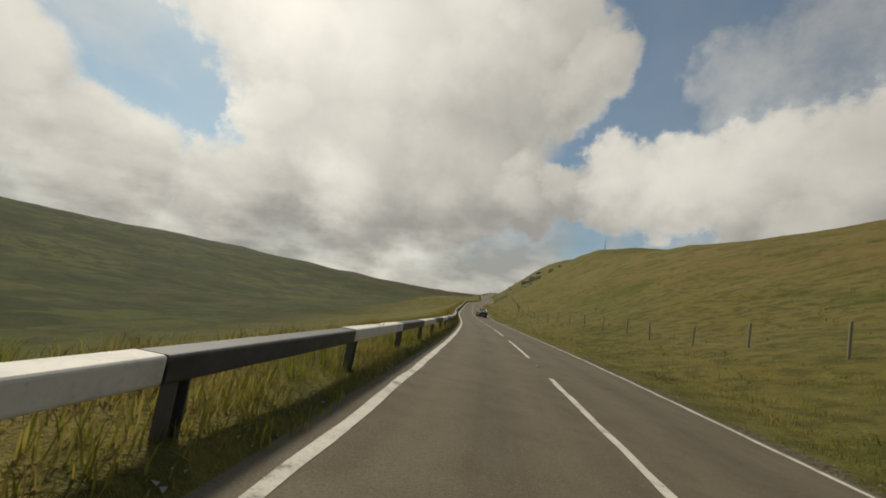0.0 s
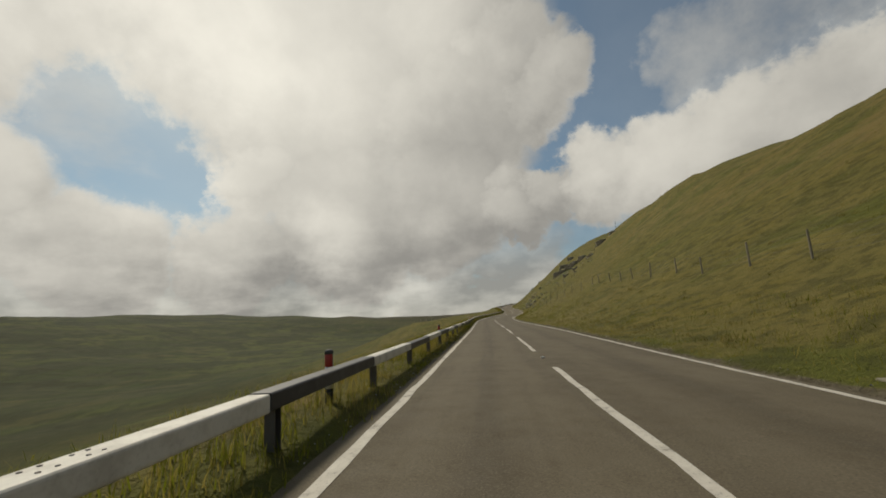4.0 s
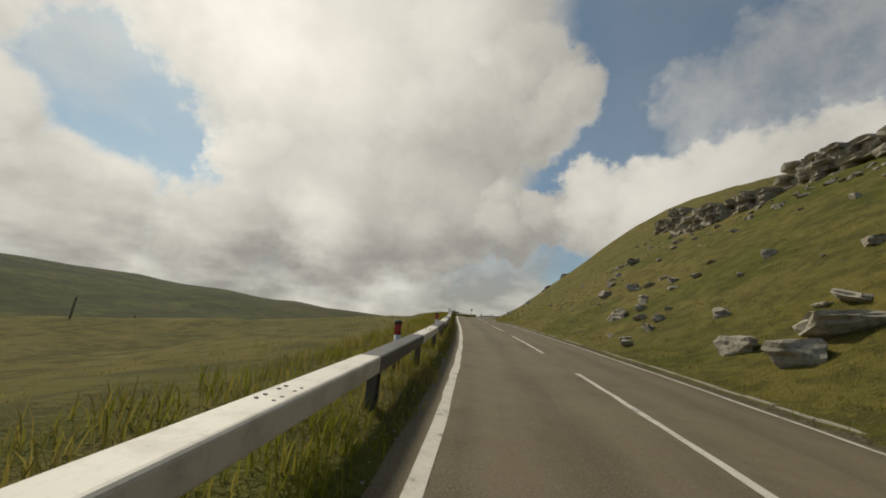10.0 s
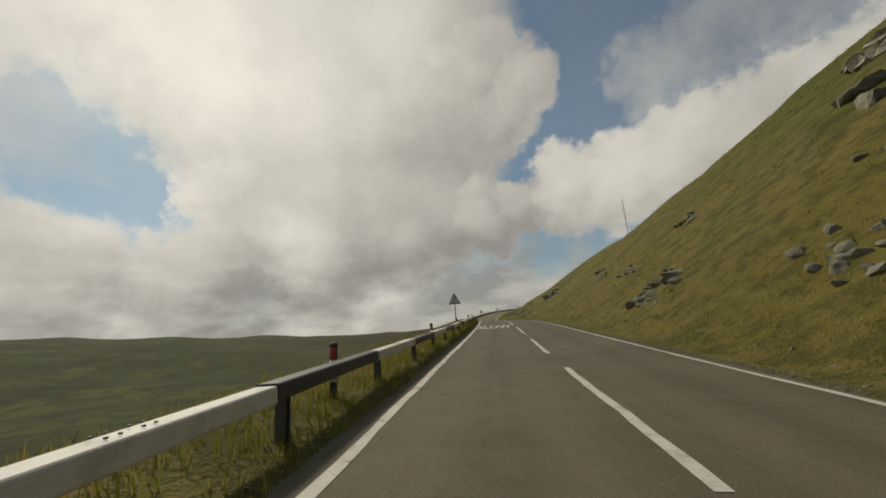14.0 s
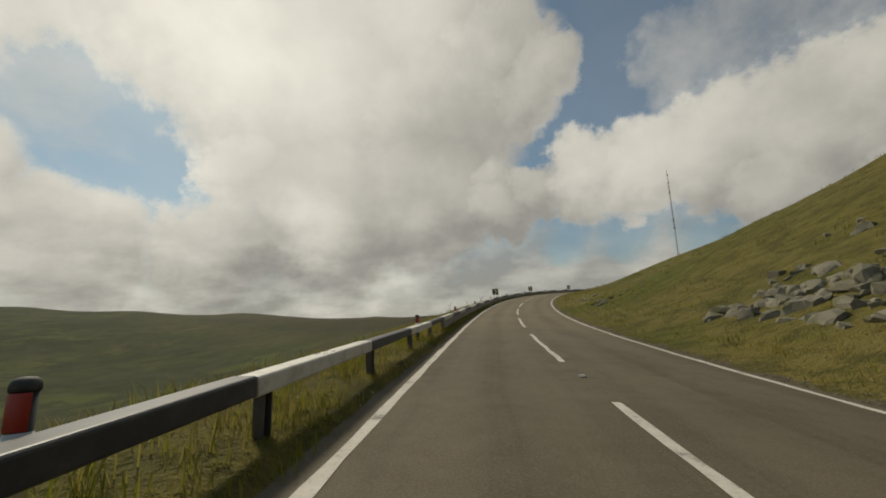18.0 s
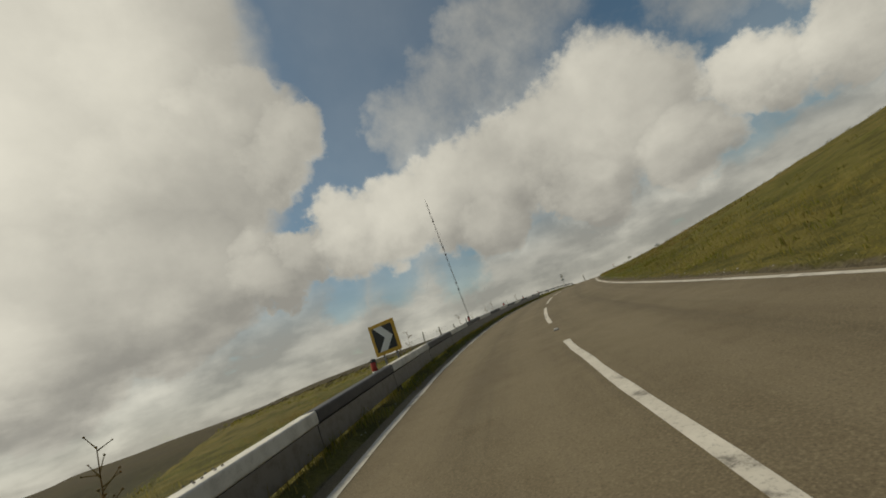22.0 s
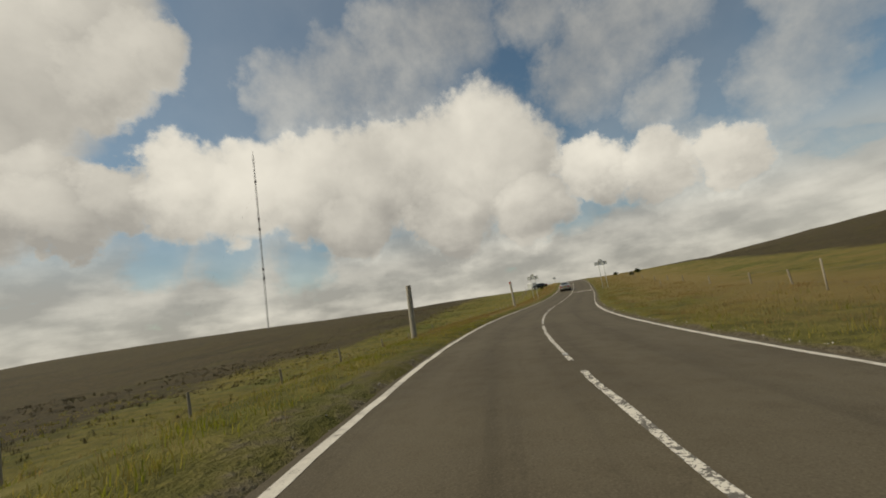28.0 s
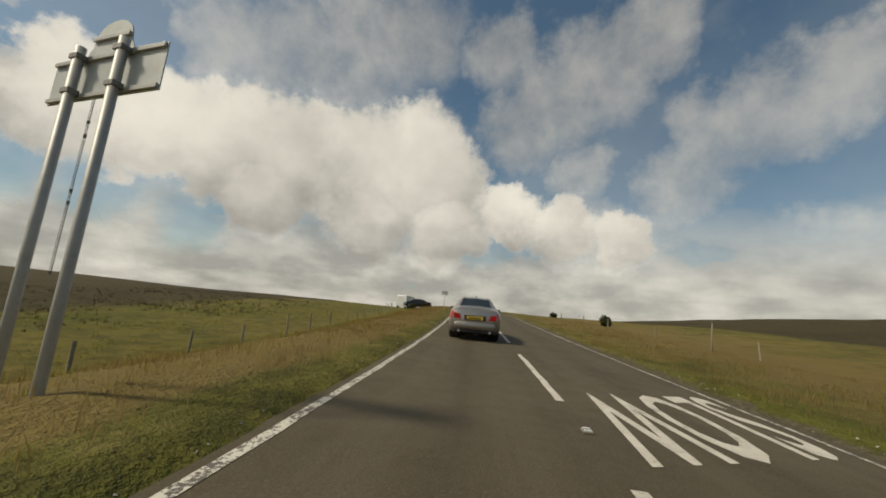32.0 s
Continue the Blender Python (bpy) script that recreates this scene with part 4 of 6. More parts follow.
def chevron_sign(s, d, h, turn):
    """Square board: a white arrow head on black in an orange-yellow border."""
    t = thing("chevron_sign", "square chevron board with white arrow on black and orange-yellow border", "road sign", "chevron boards on the bend")
    bm = bmesh.new()
    box(bm, -0.40, 0.40, -0.012, 0.012, 0, 0.80, 0.004)
    part("backing_board", bm, M_SIGNYELLOW, t, "orange-yellow border board")
    bm = bmesh.new()
    box(bm, -0.31, 0.31, -0.017, -0.0125, 0.09, 0.71, 0.001)
    part("black_field", bm, M_SIGNBLACK, t, "black field")
    bm = bmesh.new()
    slab(bm, [(-0.25, 0.09), (0.0, 0.09), (0.27, 0.40), (0.0, 0.71), (-0.25, 0.71), (0.02, 0.40)], -0.021, -0.0172)
    part("arrow", bm, M_SIGNWHITE, t, "white arrow head pointing along the bend")
    for x in (-0.2, 0.2):
        bm = bmesh.new()
        rod(bm, (x, 0.045, -h - 0.6), (x, 0.045, 0.78), 0.03, seg=10)
        part("post", bm, M_STEEL, t, smooth=True)
    t.matrix_basis = Matrix.Translation(over(s, d, h)) @ pose(0, 0, 0, 0, 0, facing(s) + turn)


for s, d, h, turn in ((466.8, -4.2, 0.78, 4), (487.2, -4.1, 0.74, -10), (506.6, -4.0, 0.72, -14)):
    chevron_sign(s, d, h, turn)


def triangle(w, z0, inset=0.0):
    k = inset
    h = w * 0.866
    return [(-w / 2 + k * 1.6, z0 + k), (w / 2 - k * 1.6, z0 + k), (w / 2 - k * 0.9, z0 + k * 2.2), (0.03 - k * 0.03, z0 + h - k * 2.0), (-0.03 + k * 0.03, z0 + h - k * 2.0), (-w / 2 + k * 0.9, z0 + k * 2.2)]


def bend_sign(s, d):
    t = thing("warning_sign", "red-bordered white triangle bend warning sign on a grey pole", "road sign")
    bm = bmesh.new()
    slab(bm, triangle(0.80, 1.62), -0.01, 0.01)
    part("red_border", bm, M_SIGNRED, t, "red border plate")
    bm = bmesh.new()
    slab(bm, triangle(0.80, 1.62, 0.075), -0.016, -0.0102)
    part("white_field", bm, M_SIGNWHITE, t, "white field")
    bm = bmesh.new()
    for a, b in (((-0.06, 1.74), (-0.06, 1.93)), ((-0.06, 1.93), (0.02, 2.0)), ((0.02, 2.0), (0.10, 2.0))):
        dx, dz = b[0] - a[0], b[1] - a[1]
        n = math.hypot(dx, dz)
        ox, oz = -dz / n * 0.022, dx / n * 0.022
        slab(bm, [(a[0] + ox, a[1] + oz), (a[0] - ox, a[1] - oz), (b[0] - ox, b[1] - oz), (b[0] + ox, b[1] + oz)], -0.021, -0.0165)
    part("bend_arrow", bm, M_SIGNBLACK, t, "black bend arrow")
    bm = bmesh.new()
    rod(bm, (0, 0.05, -0.8), (0, 0.05, 2.3), 0.038, seg=12)
    part("pole", bm, M_POLE, t, "grey steel pole", True)
    t.matrix_basis = Matrix.Translation(over(s, d, 0)) @ pose(0, 0, 0, 0, 0, facing(s) + 4)


bend_sign(350.6, -3.85)


def double_sign(s, d):
    """Two triangular plates on one pole, seen from behind."""
    t = thing("warning_sign", "two grey-backed triangular signs on one steel pole, seen from behind", "road sign")
    for z in (2.17, 2.87):
        bm = bmesh.new()
        slab(bm, triangle(0.76, z), -0.006, 0.006)
        plate = part("triangle_plate", bm, M_SIGNBACK, t, "grey sign back")
        bm = bmesh.new()
        box(bm, -0.33, 0.33, -0.03, -0.007, z + 0.10, z + 0.14, 0.003)
        part("stiffening_rail", bm, M_POLE, plate)
        bm = bmesh.new()
        box(bm, -0.06, 0.06, -0.125, -0.031, z + 0.095, z + 0.145, 0.004)
        part("clamp", bm, M_STEEL, plate)
    bm = bmesh.new()
    rod(bm, (0, -0.078, -1.6), (0, -0.078, 3.60), 0.045, seg=14)
    part("pole", bm, M_POLE, t, "grey steel pole", True)
    bm = bmesh.new()
    rod(bm, (0, -0.078, 3.601), (0, -0.078, 3.63), 0.05, 0.03, seg=14)
    part("cap", bm, M_TRIM, t, "black pole cap")
    t.matrix_basis = Matrix.Translation(over(s, d, -0.5)) @ pose(0, 0, 0, 0, 0, facing(s) - 6)


double_sign(586.4, -4.75)


def board_sign(s, d, h, turn):
    """A wide board with a round-headed crest above, on two poles, seen from behind."""
    t = thing("place_sign", "grey back of wide place-name board on two steel poles", "road sign", "place-name boards by the road")
    bm = bmesh.new()
    half = [(0.86, 0.0), (0.86, 0.50), (0.37, 0.50), (0.34, 0.56), (0.30, 0.60), (0.28, 0.72), (0.24, 0.79), (0.16, 0.85), (0.06, 0.88)]
    slab(bm, half + [(-x, z) for x, z in reversed(half)], -0.006, 0.006)
    board = part("board", bm, M_SIGNBACK, t, "pale grey sign back")
    for z, w in ((0.015, 0.85), (0.44, 0.85), (0.66, 0.28)):
        bm = bmesh.new()
        box(bm, -w, w, -0.035, -0.007, z, z + 0.045, 0.004)
        part("stiffening_rail", bm, M_POLE, board)
    for x in (-0.34, 0.34):
        bm = bmesh.new()
        rod(bm, (x, -0.085, -h - 1.2), (x, -0.085, 0.56), 0.048, seg=14)
        pole = part("pole", bm, M_POLE, t, "grey steel pole", True)
        for z in (0.03, 0.415):
            bm = bmesh.new()
            box(bm, x - 0.065, x + 0.065, -0.14, -0.0355, z, z + 0.055, 0.004)
            part("clamp", bm, M_STEEL, pole)
    t.matrix_basis = Matrix.Translation(over(s, d, h)) @ pose(0, 0, 0, 0, 0, facing(s) + turn)


board_sign(658.5, -5.18, 2.84, -14)
board_sign(659.5, 4.85, 3.5, -4)


def small_sign(s, d, w, tall, h):
    t = thing("roadside_sign", "small dark sign back on a thin grey pole", "road sign")
    bm = bmesh.new()
    box(bm, -w / 2, w / 2, -0.01, 0.01, h, h + tall, 0.006)
    part("plate", bm, M_SIGNBACK, t, "grey sign back")
    bm = bmesh.new()
    rod(bm, (0, -0.045, -0.9), (0, -0.045, h + tall), 0.033, seg=10)
    part("pole", bm, M_POLE, t, smooth=True)
    t.matrix_basis = Matrix.Translation(spot(s, d, 0)) @ pose(0, 0, 0, 0, 0, facing(s))


small_sign(702, -4.2, 0.7, 0.45, 1.5)

# ---- fences ----


def fence(name, label, line, s0, s1, gap, tall, seed, wires=4):
    """Split wooden posts with sagging wire, its offset from the road given by pairs in line."""
    rng = random.Random(seed)
    t = thing(name, label, "fence")
    bm = bmesh.new()
    rod(bm, (0, 0, -0.5), (0, 0, tall), 0.055, 0.046, seg=7)
    for v in bm.verts:
        v.co.x += rng.uniform(-0.008, 0.008)
        v.co.y += rng.uniform(-0.008, 0.008)
        if v.co.z > 0:
            v.co.z += rng.uniform(-0.03, 0.02)
    post = mesh_of(bm, "post", M_STAKE)
    tops = []
    s = s0
    while s < s1:
        d = float(np.interp(s, [a for a, _ in line], [b for _, b in line])) + rng.uniform(-0.15, 0.15)
        p = new("post", post)
        p.parent = t
        base = spot(s, d, -0.02)
        k = rng.uniform(0.9, 1.12)
        p.matrix_basis = Matrix.Translation(base) @ pose(0, 0, 0, rng.uniform(-5, 5), rng.uniform(-5, 5), rng.uniform(0, 360)) @ Matrix.Diagonal((1, 1, k, 1))
        tops.append((base, k))
        s += gap * rng.uniform(0.85, 1.15)
    for i in range(wires):
        z = tall * (0.25 + 0.68 * i / max(1, wires - 1))
        bm = bmesh.new()
        for (a, _), (b, _) in zip(tops[:-1], tops[1:]):
            m = (a + b) / 2 + Vector((0, 0, z - 0.03))
            rod(bm, a + Vector((0, 0, z)), m, 0.003, seg=3, cap=False)
            rod(bm, m, b + Vector((0, 0, z)), 0.003, seg=3, cap=False)
        part("wire", bm, M_WIRE, t)


fence("hill_fence", "weathered wooden post and wire fence across the grass hillside", ((-30, 12.5), (30, 9.6), (57, 8.2), (81, 9.0), (100, 11.3), (148, 13.4), (165, 10.6), (176, 8.6), (190, 14), (205, 25)), -25, 204, 4.0, 1.12, 5)
fence("moor_fence", "weathered wooden post and wire fence along the moor edge", ((525, -11.6), (548, -11.2), (590, -11.8), (622, -10.6), (655, -10.4), (700, -12), (730, -14)), 524, 726, 3.9, 1.1, 6)
fence("shelf_fence", "thin wooden post and wire fence on the grass shelf", ((205, -26), (262, -20)), 206, 262, 4.2, 1.05, 7, 2)
fence("far_moor_fence", "wooden post and wire fence beyond the far verge", ((560, 12.5), (600, 9.5), (613, 9.5), (623, 13.0), (640, 12.5), (676, 12.0), (720, 12.5)), 564, 722, 9.5, 0.8, 8, 2)


def stout_post(s, d, tall, lean, banded):
    """A short round pole of grey timber, strapped with wire, split at the head."""
    t = thing("wooden_post", "thick round grey weathered timber post standing in the verge grass", "post", "thick verge posts")
    rng = random.Random(int(s))
    bm = bmesh.new()
    oval(bm, [(-0.7, 0.125, 0.125), (0.6, 0.122, 0.12), (tall * 0.7, 0.116, 0.114), (tall - 0.02, 0.108, 0.108), (tall, 0.098, 0.098)], 18)
    for v in bm.verts:
        v.co.x += rng.uniform(-0.005, 0.005)
        v.co.y += rng.uniform(-0.005, 0.005)
    part("shaft", bm, M_WOOD, t)
    for z in (tall * 0.42, tall * 0.62, tall * 0.80):
        bm = bmesh.new()
        oval(bm, [(z, 0.124, 0.124), (z + 0.02, 0.124, 0.124)], 18)
        part("strap", bm, M_POLE, t, "thin metal strap")
    if banded:
        bm = bmesh.new()
        oval(bm, [(tall - 0.24, 0.1165, 0.1165), (tall - 0.08, 0.115, 0.115)], 18)
        part("band", bm, M_RED, t, "faded red band")
    t.matrix_basis = Matrix.Translation(spot(s, d, -0.02)) @ pose(0, 0, 0, lean, lean * 0.7, facing(s) + 12)


stout_post(613.0, -5.4, 2.27, 2, False)
stout_post(639.6, -5.0, 2.75, -2, True)


def slim_post(s, d, tall):
    bm = bmesh.new()
    rod(bm, (0, 0, -0.4), (0, 0, tall), 0.032, 0.028, seg=8)
    p = tagged(new("verge_post", mesh_of(bm, "verge_post", M_STAKE, True)), "slim dull grey-brown post in the moor grass", "post", "slim moor posts")
    p.matrix_basis = Matrix.Translation(spot(s, d, 0)) @ pose(0, 0, 0, 2, 3, 0)


for s, d, tall in ((612.0, 9.2, 1.05), (676.0, 10.5, 1.4), (642.0, 9.5, 0.75)):
    slim_post(s, d, tall)

# ---- radio mast ----


def make_mast(x, y, z, tall):
    t = thing("radio_mast", "tall thin guyed lattice radio mast standing on the moor", "mast")
    bm = bmesh.new()
    w = 0.75
    legs = [(w * math.cos(a), w * math.sin(a)) for a in (0.4, 2.494, 4.589)]
    step = tall / 60
    for i in range(60):
        z0, z1 = i * step, (i + 1) * step
        for j in range(3):
            (ax, ay), (bx, by) = legs[j], legs[(j + 1) % 3]
            rod(bm, (ax, ay, z0), (ax, ay, z1), 0.12, seg=5, cap=False)
            rod(bm, (ax, ay, z0), (bx, by, z1), 0.07, seg=4, cap=False)
    part("lattice", bm, M_MAST, t, "grey and dull red lattice shaft")
    for k in (0.28, 0.33, 0.56, 0.62, 0.84):
        bm = bmesh.new()
        rod(bm, (0, 0, tall * k), (0, 0, tall * k + 2.2), 0.95, seg=12)
        part("antenna_drum", bm, M_MAST, t)
    bm = bmesh.new()
    rod(bm, (0, 0, tall), (0, 0, tall * 1.035), 0.28, 0.12, seg=6)
    part("top_aerial", bm, M_MAST, t)
    for j in range(3):
        a = 0.4 + j * 2.094
        for k in (0.4, 0.8):
            bm = bmesh.new()
            rod(bm, (0, 0, tall * k), (math.cos(a) * tall * 0.45, math.sin(a) * tall * 0.45, -6), 0.012, seg=3, cap=False)
            part("guy_wire", bm, M_WIRE, t)
    t.location = (x, y, z)


make_mast(243.9, 931.4, 24.9, 167.9)

# ---- kerb stones ----


def kerb(s0, s1, d, h):
    t = thing("kerb", "low row of pale worn concrete kerb stones beside the road", "kerb", "kerb stretches", "structure")
    bm = bmesh.new()
    box(bm, -0.075, 0.075, 0.0, 0.90, -0.2, 0.0, 0.018)
    me = mesh_of(bm, "kerb_stone", M_KERB)
    rng = random.Random(int(s0))
    for s in np.arange(s0, s1, 0.915):
        o = new("kerb_stone", me)
        o.parent = t
        o.matrix_basis = Matrix.Translation(over(s, d + rng.uniform(-0.015, 0.015), h + rng.uniform(-0.015, 0.012))) @ pose(0, 0, 0, grade(s), rng.uniform(-2, 2), facing(s + 0.45))


for s0, s1, d, h in ((47, 57, 3.92, 0.09), (84, 97, 3.95, 0.09), (164, 180, 3.64, 0.07), (236, 292, 3.68, 0.06)):
    kerb(s0, s1, d, h)

# ---- road studs and litter of the surface ----


def make_studs():
    first = thing("road_stud", "cat's-eye road stud in a dark rubbed casting on the centre line", "road stud", "cat's eyes on the centre line")
    bm = bmesh.new()
    box(bm, -0.055, 0.055, -0.08, 0.08, 0.0, 0.014, 0.006)
    part("casting", bm, M_STUD, first)
    for y in (-0.058, 0.034):
        bm = bmesh.new()
        box(bm, -0.042, 0.042, y, y + 0.024, 0.0145, 0.030, 0.004)
        part("reflector", bm, M_SIGNWHITE, first, "small white reflector")
    ends = [e for e in DASH_ENDS if e < 740]
    for i, (a, b) in enumerate(zip(ends[:-1], ends[1:])):
        if i % 2:
            continue
        s = a + (b - a) * 0.17
        m = Matrix.Translation(over(s, 0.0, 0.002)) @ pose(0, 0, 0, grade(s), 0, facing(s))
        if i == 0:
            first.matrix_basis = m
        else:
            copy_thing(first, m)


make_studs()

# ---- rocks on the hill ----


def rock_mesh(seed, squash, mat=None, fine=3):
    """A weathered rock: a lump split along a few planes, with ledges and chips."""
    rng = random.Random(seed)
    bm = bmesh.new()
    bmesh.ops.create_icosphere(bm, subdivisions=fine, radius=1.0)
    cuts = [(Vector((rng.gauss(0, 1), rng.gauss(0, 1), rng.gauss(0, 0.7))).normalized(), rng.uniform(0.42, 0.78)) for _ in range(9)]
    cuts.append((Vector((rng.uniform(-0.2, 0.2), rng.uniform(-0.2, 0.2), 1)).normalized(), rng.uniform(0.5, 0.75)))
    for v in bm.verts:
        co = v.co.copy()
        for n, k in cuts:
            over_by = co.dot(n) - k
            if over_by > 0:
                co -= n * over_by * 0.94
        q = co * 2.3 + Vector((seed * 3.1, seed * 1.7, 0))
        co += v.co * (0.07 * math.sin(q.x * 2.1 + 1.3 * q.z) * math.sin(q.y * 2.6) + 0.05 * math.sin(7.0 * q.z + 2.0 * q.x) + rng.uniform(-0.018, 0.018))
        v.co = Vector((co.x * 1.15, co.y, co.z * squash))
    return mesh_of(bm, "rock", mat or M_STONE)


ROCKS = [rock_mesh(i, k) for i, k in enumerate((0.85, 0.6, 1.0, 0.5, 0.75, 0.42, 0.9, 0.34))]
SMALL_ROCKS = [rock_mesh(i, k, None, 2) for i, k in enumerate((0.85, 0.6, 1.0, 0.5, 0.75, 0.42, 0.9))]
SMALL_MOSSY = [rock_mesh(i + 40, k, M_MOSSROCK, 2) for i, k in enumerate((0.85, 0.7, 1.0, 0.6, 0.75, 0.9))]
MOSSY = [rock_mesh(i + 40, k, M_MOSSROCK) for i, k in enumerate((0.85, 0.7, 1.0, 0.6, 0.75, 0.9))]


def boulder(s, d, size, rng, sink=0.3, flat=1.0, name="boulder", label="", group="boulders on the hillside", shapes=None, under=None):
    ob = new("rock" if under else name, rng.choice(shapes or ROCKS))
    r = size / 2
    ob.matrix_basis = Matrix.Translation(spot(s, d, r * flat * (0.55 - sink))) @ pose(0, 0, 0, rng.uniform(-18, 18), rng.uniform(-18, 18), rng.uniform(0, 360)) @ Matrix.Diagonal((r * rng.uniform(0.85, 1.25), r * rng.uniform(0.8, 1.15), r * flat * rng.uniform(0.8, 1.1), 1))
    if under:
        ob.parent = under
        ob.matrix_basis = Matrix.Translation(-under.location) @ ob.matrix_basis
        return ob
    return tagged(ob, label or "angular pale grey lichened boulder half sunk in hillside grass", "boulder", group)


def block_mesh(seed, mat=None):
    """A squared block of bedded sandstone with worn corners and split faces."""
    rng = random.Random(seed + 90)
    bm = bmesh.new()
    box(bm, -0.5, 0.5, -0.5, 0.5, -0.5, 0.5)
    bmesh.ops.subdivide_edges(bm, edges=bm.edges[:], cuts=1, use_grid_fill=True)
    for v in bm.verts:
        k = 0.86 if abs(v.co.x) + abs(v.co.y) + abs(v.co.z) > 1.3 else 1.0
        v.co = Vector((v.co.x * k + rng.uniform(-0.09, 0.09), v.co.y * k + rng.uniform(-0.09, 0.09), v.co.z * k + rng.uniform(-0.07, 0.07)))
    bmesh.ops.bevel(bm, geom=[e for e in bm.edges if e.calc_face_angle(0) > 0.6], offset=0.03, segments=1, affect="EDGES", profile=0.5)
    bmesh.ops.triangulate(bm, faces=bm.faces[:])
    return mesh_of(bm, "block", mat or M_STONE)


BLOCKS = [block_mesh(i) for i in range(6)]
MOSSY_BLOCKS = [block_mesh(i + 20, M_MOSSROCK) for i in range(6)]


def crag(s, d, long, courses, seed, shapes=None, k=1.0):
    """A low cliff of split sandstone courses that breaks out of the slope along the contour."""
    rng = random.Random(seed)
    if shapes:
        t = thing("rock_outcrop", "grey-brown mossy broken rock face in the steep grass bank", "rock outcrop", "rock faces in the bank")
    else:
        t = thing("crag", "pale broken sandstone crag in level courses high on the hillside", "crag", "crags on the hillside")
    t.location = spot(s, d, 0)
    turn = facing(s)
    z = -0.35 * k
    for c in range(courses):
        thick = rng.uniform(0.36, 0.72) * k
        u = -long / 2 + rng.uniform(0, 0.25) * long * (c / courses)
        end = long / 2 - rng.uniform(0, 0.3) * long * (c / courses)
        while u < end:
            w = rng.uniform(0.6, 2.3) * k
            if rng.random() < 0.93:
                face = 0.10 * c + rng.uniform(-0.28, 0.28) + 2.2 * (abs(u) / long) ** 2
                ob = new("rock_block", rng.choice(shapes or BLOCKS))
                ob.parent = t
                side = Matrix.Rotation(radians(turn), 4, "Z")
                lift_here = float(mid(s + u)[2] + lift(s + u, d)) - t.location.z
                ob.matrix_basis = side @ Matrix.Translation((face + 1.5, u + w / 2, z + thick / 2 + 0.8 * lift_here)) @ pose(0, 0, 0, rng.uniform(-3, 3), rng.uniform(-3, 3), rng.uniform(-4, 4)) @ Matrix.Diagonal((rng.uniform(3.0, 3.6), w * 1.03, thick * 1.08, 1))
            u += w + (rng.uniform(0.1, 0.7) if rng.random() < 0.2 else 0.0)
        z += thick * 0.98


# place along and beside the road, length and courses
ROCK_FACES = ((427.0, 6.6, 2.6, 3), (424.5, 7.6, 3.0, 4), (391.0, 5.6, 2.4, 2), (412.0, 6.4, 3.0, 3), (409.0, 6.6, 2.4, 3), (405.5, 6.2, 2.6, 2), (425.0, 7.2, 3.2, 3), (421.0, 7.0, 2.4, 2), (414.5, 8.6, 2.6, 3), (417.0, 9.4, 2.0, 2), (391.0, 5.8, 2.4, 2), (335.0, 7.2, 2.6, 2), (317.6, 9.5, 1.9, 4), (313.8, 6.5, 1.2, 2), (346.0, 6.4, 3.4, 4), (356.5, 9.3, 3.2, 3), (366.0, 9.6, 4.5, 3), (445.0, 6.1, 2.0, 2), (453.0, 6.1, 1.6, 2), (281.0, 16.4, 3.0, 3), (274.0, 13.2, 2.2, 2), (354.0, 12.8, 2.4, 2))


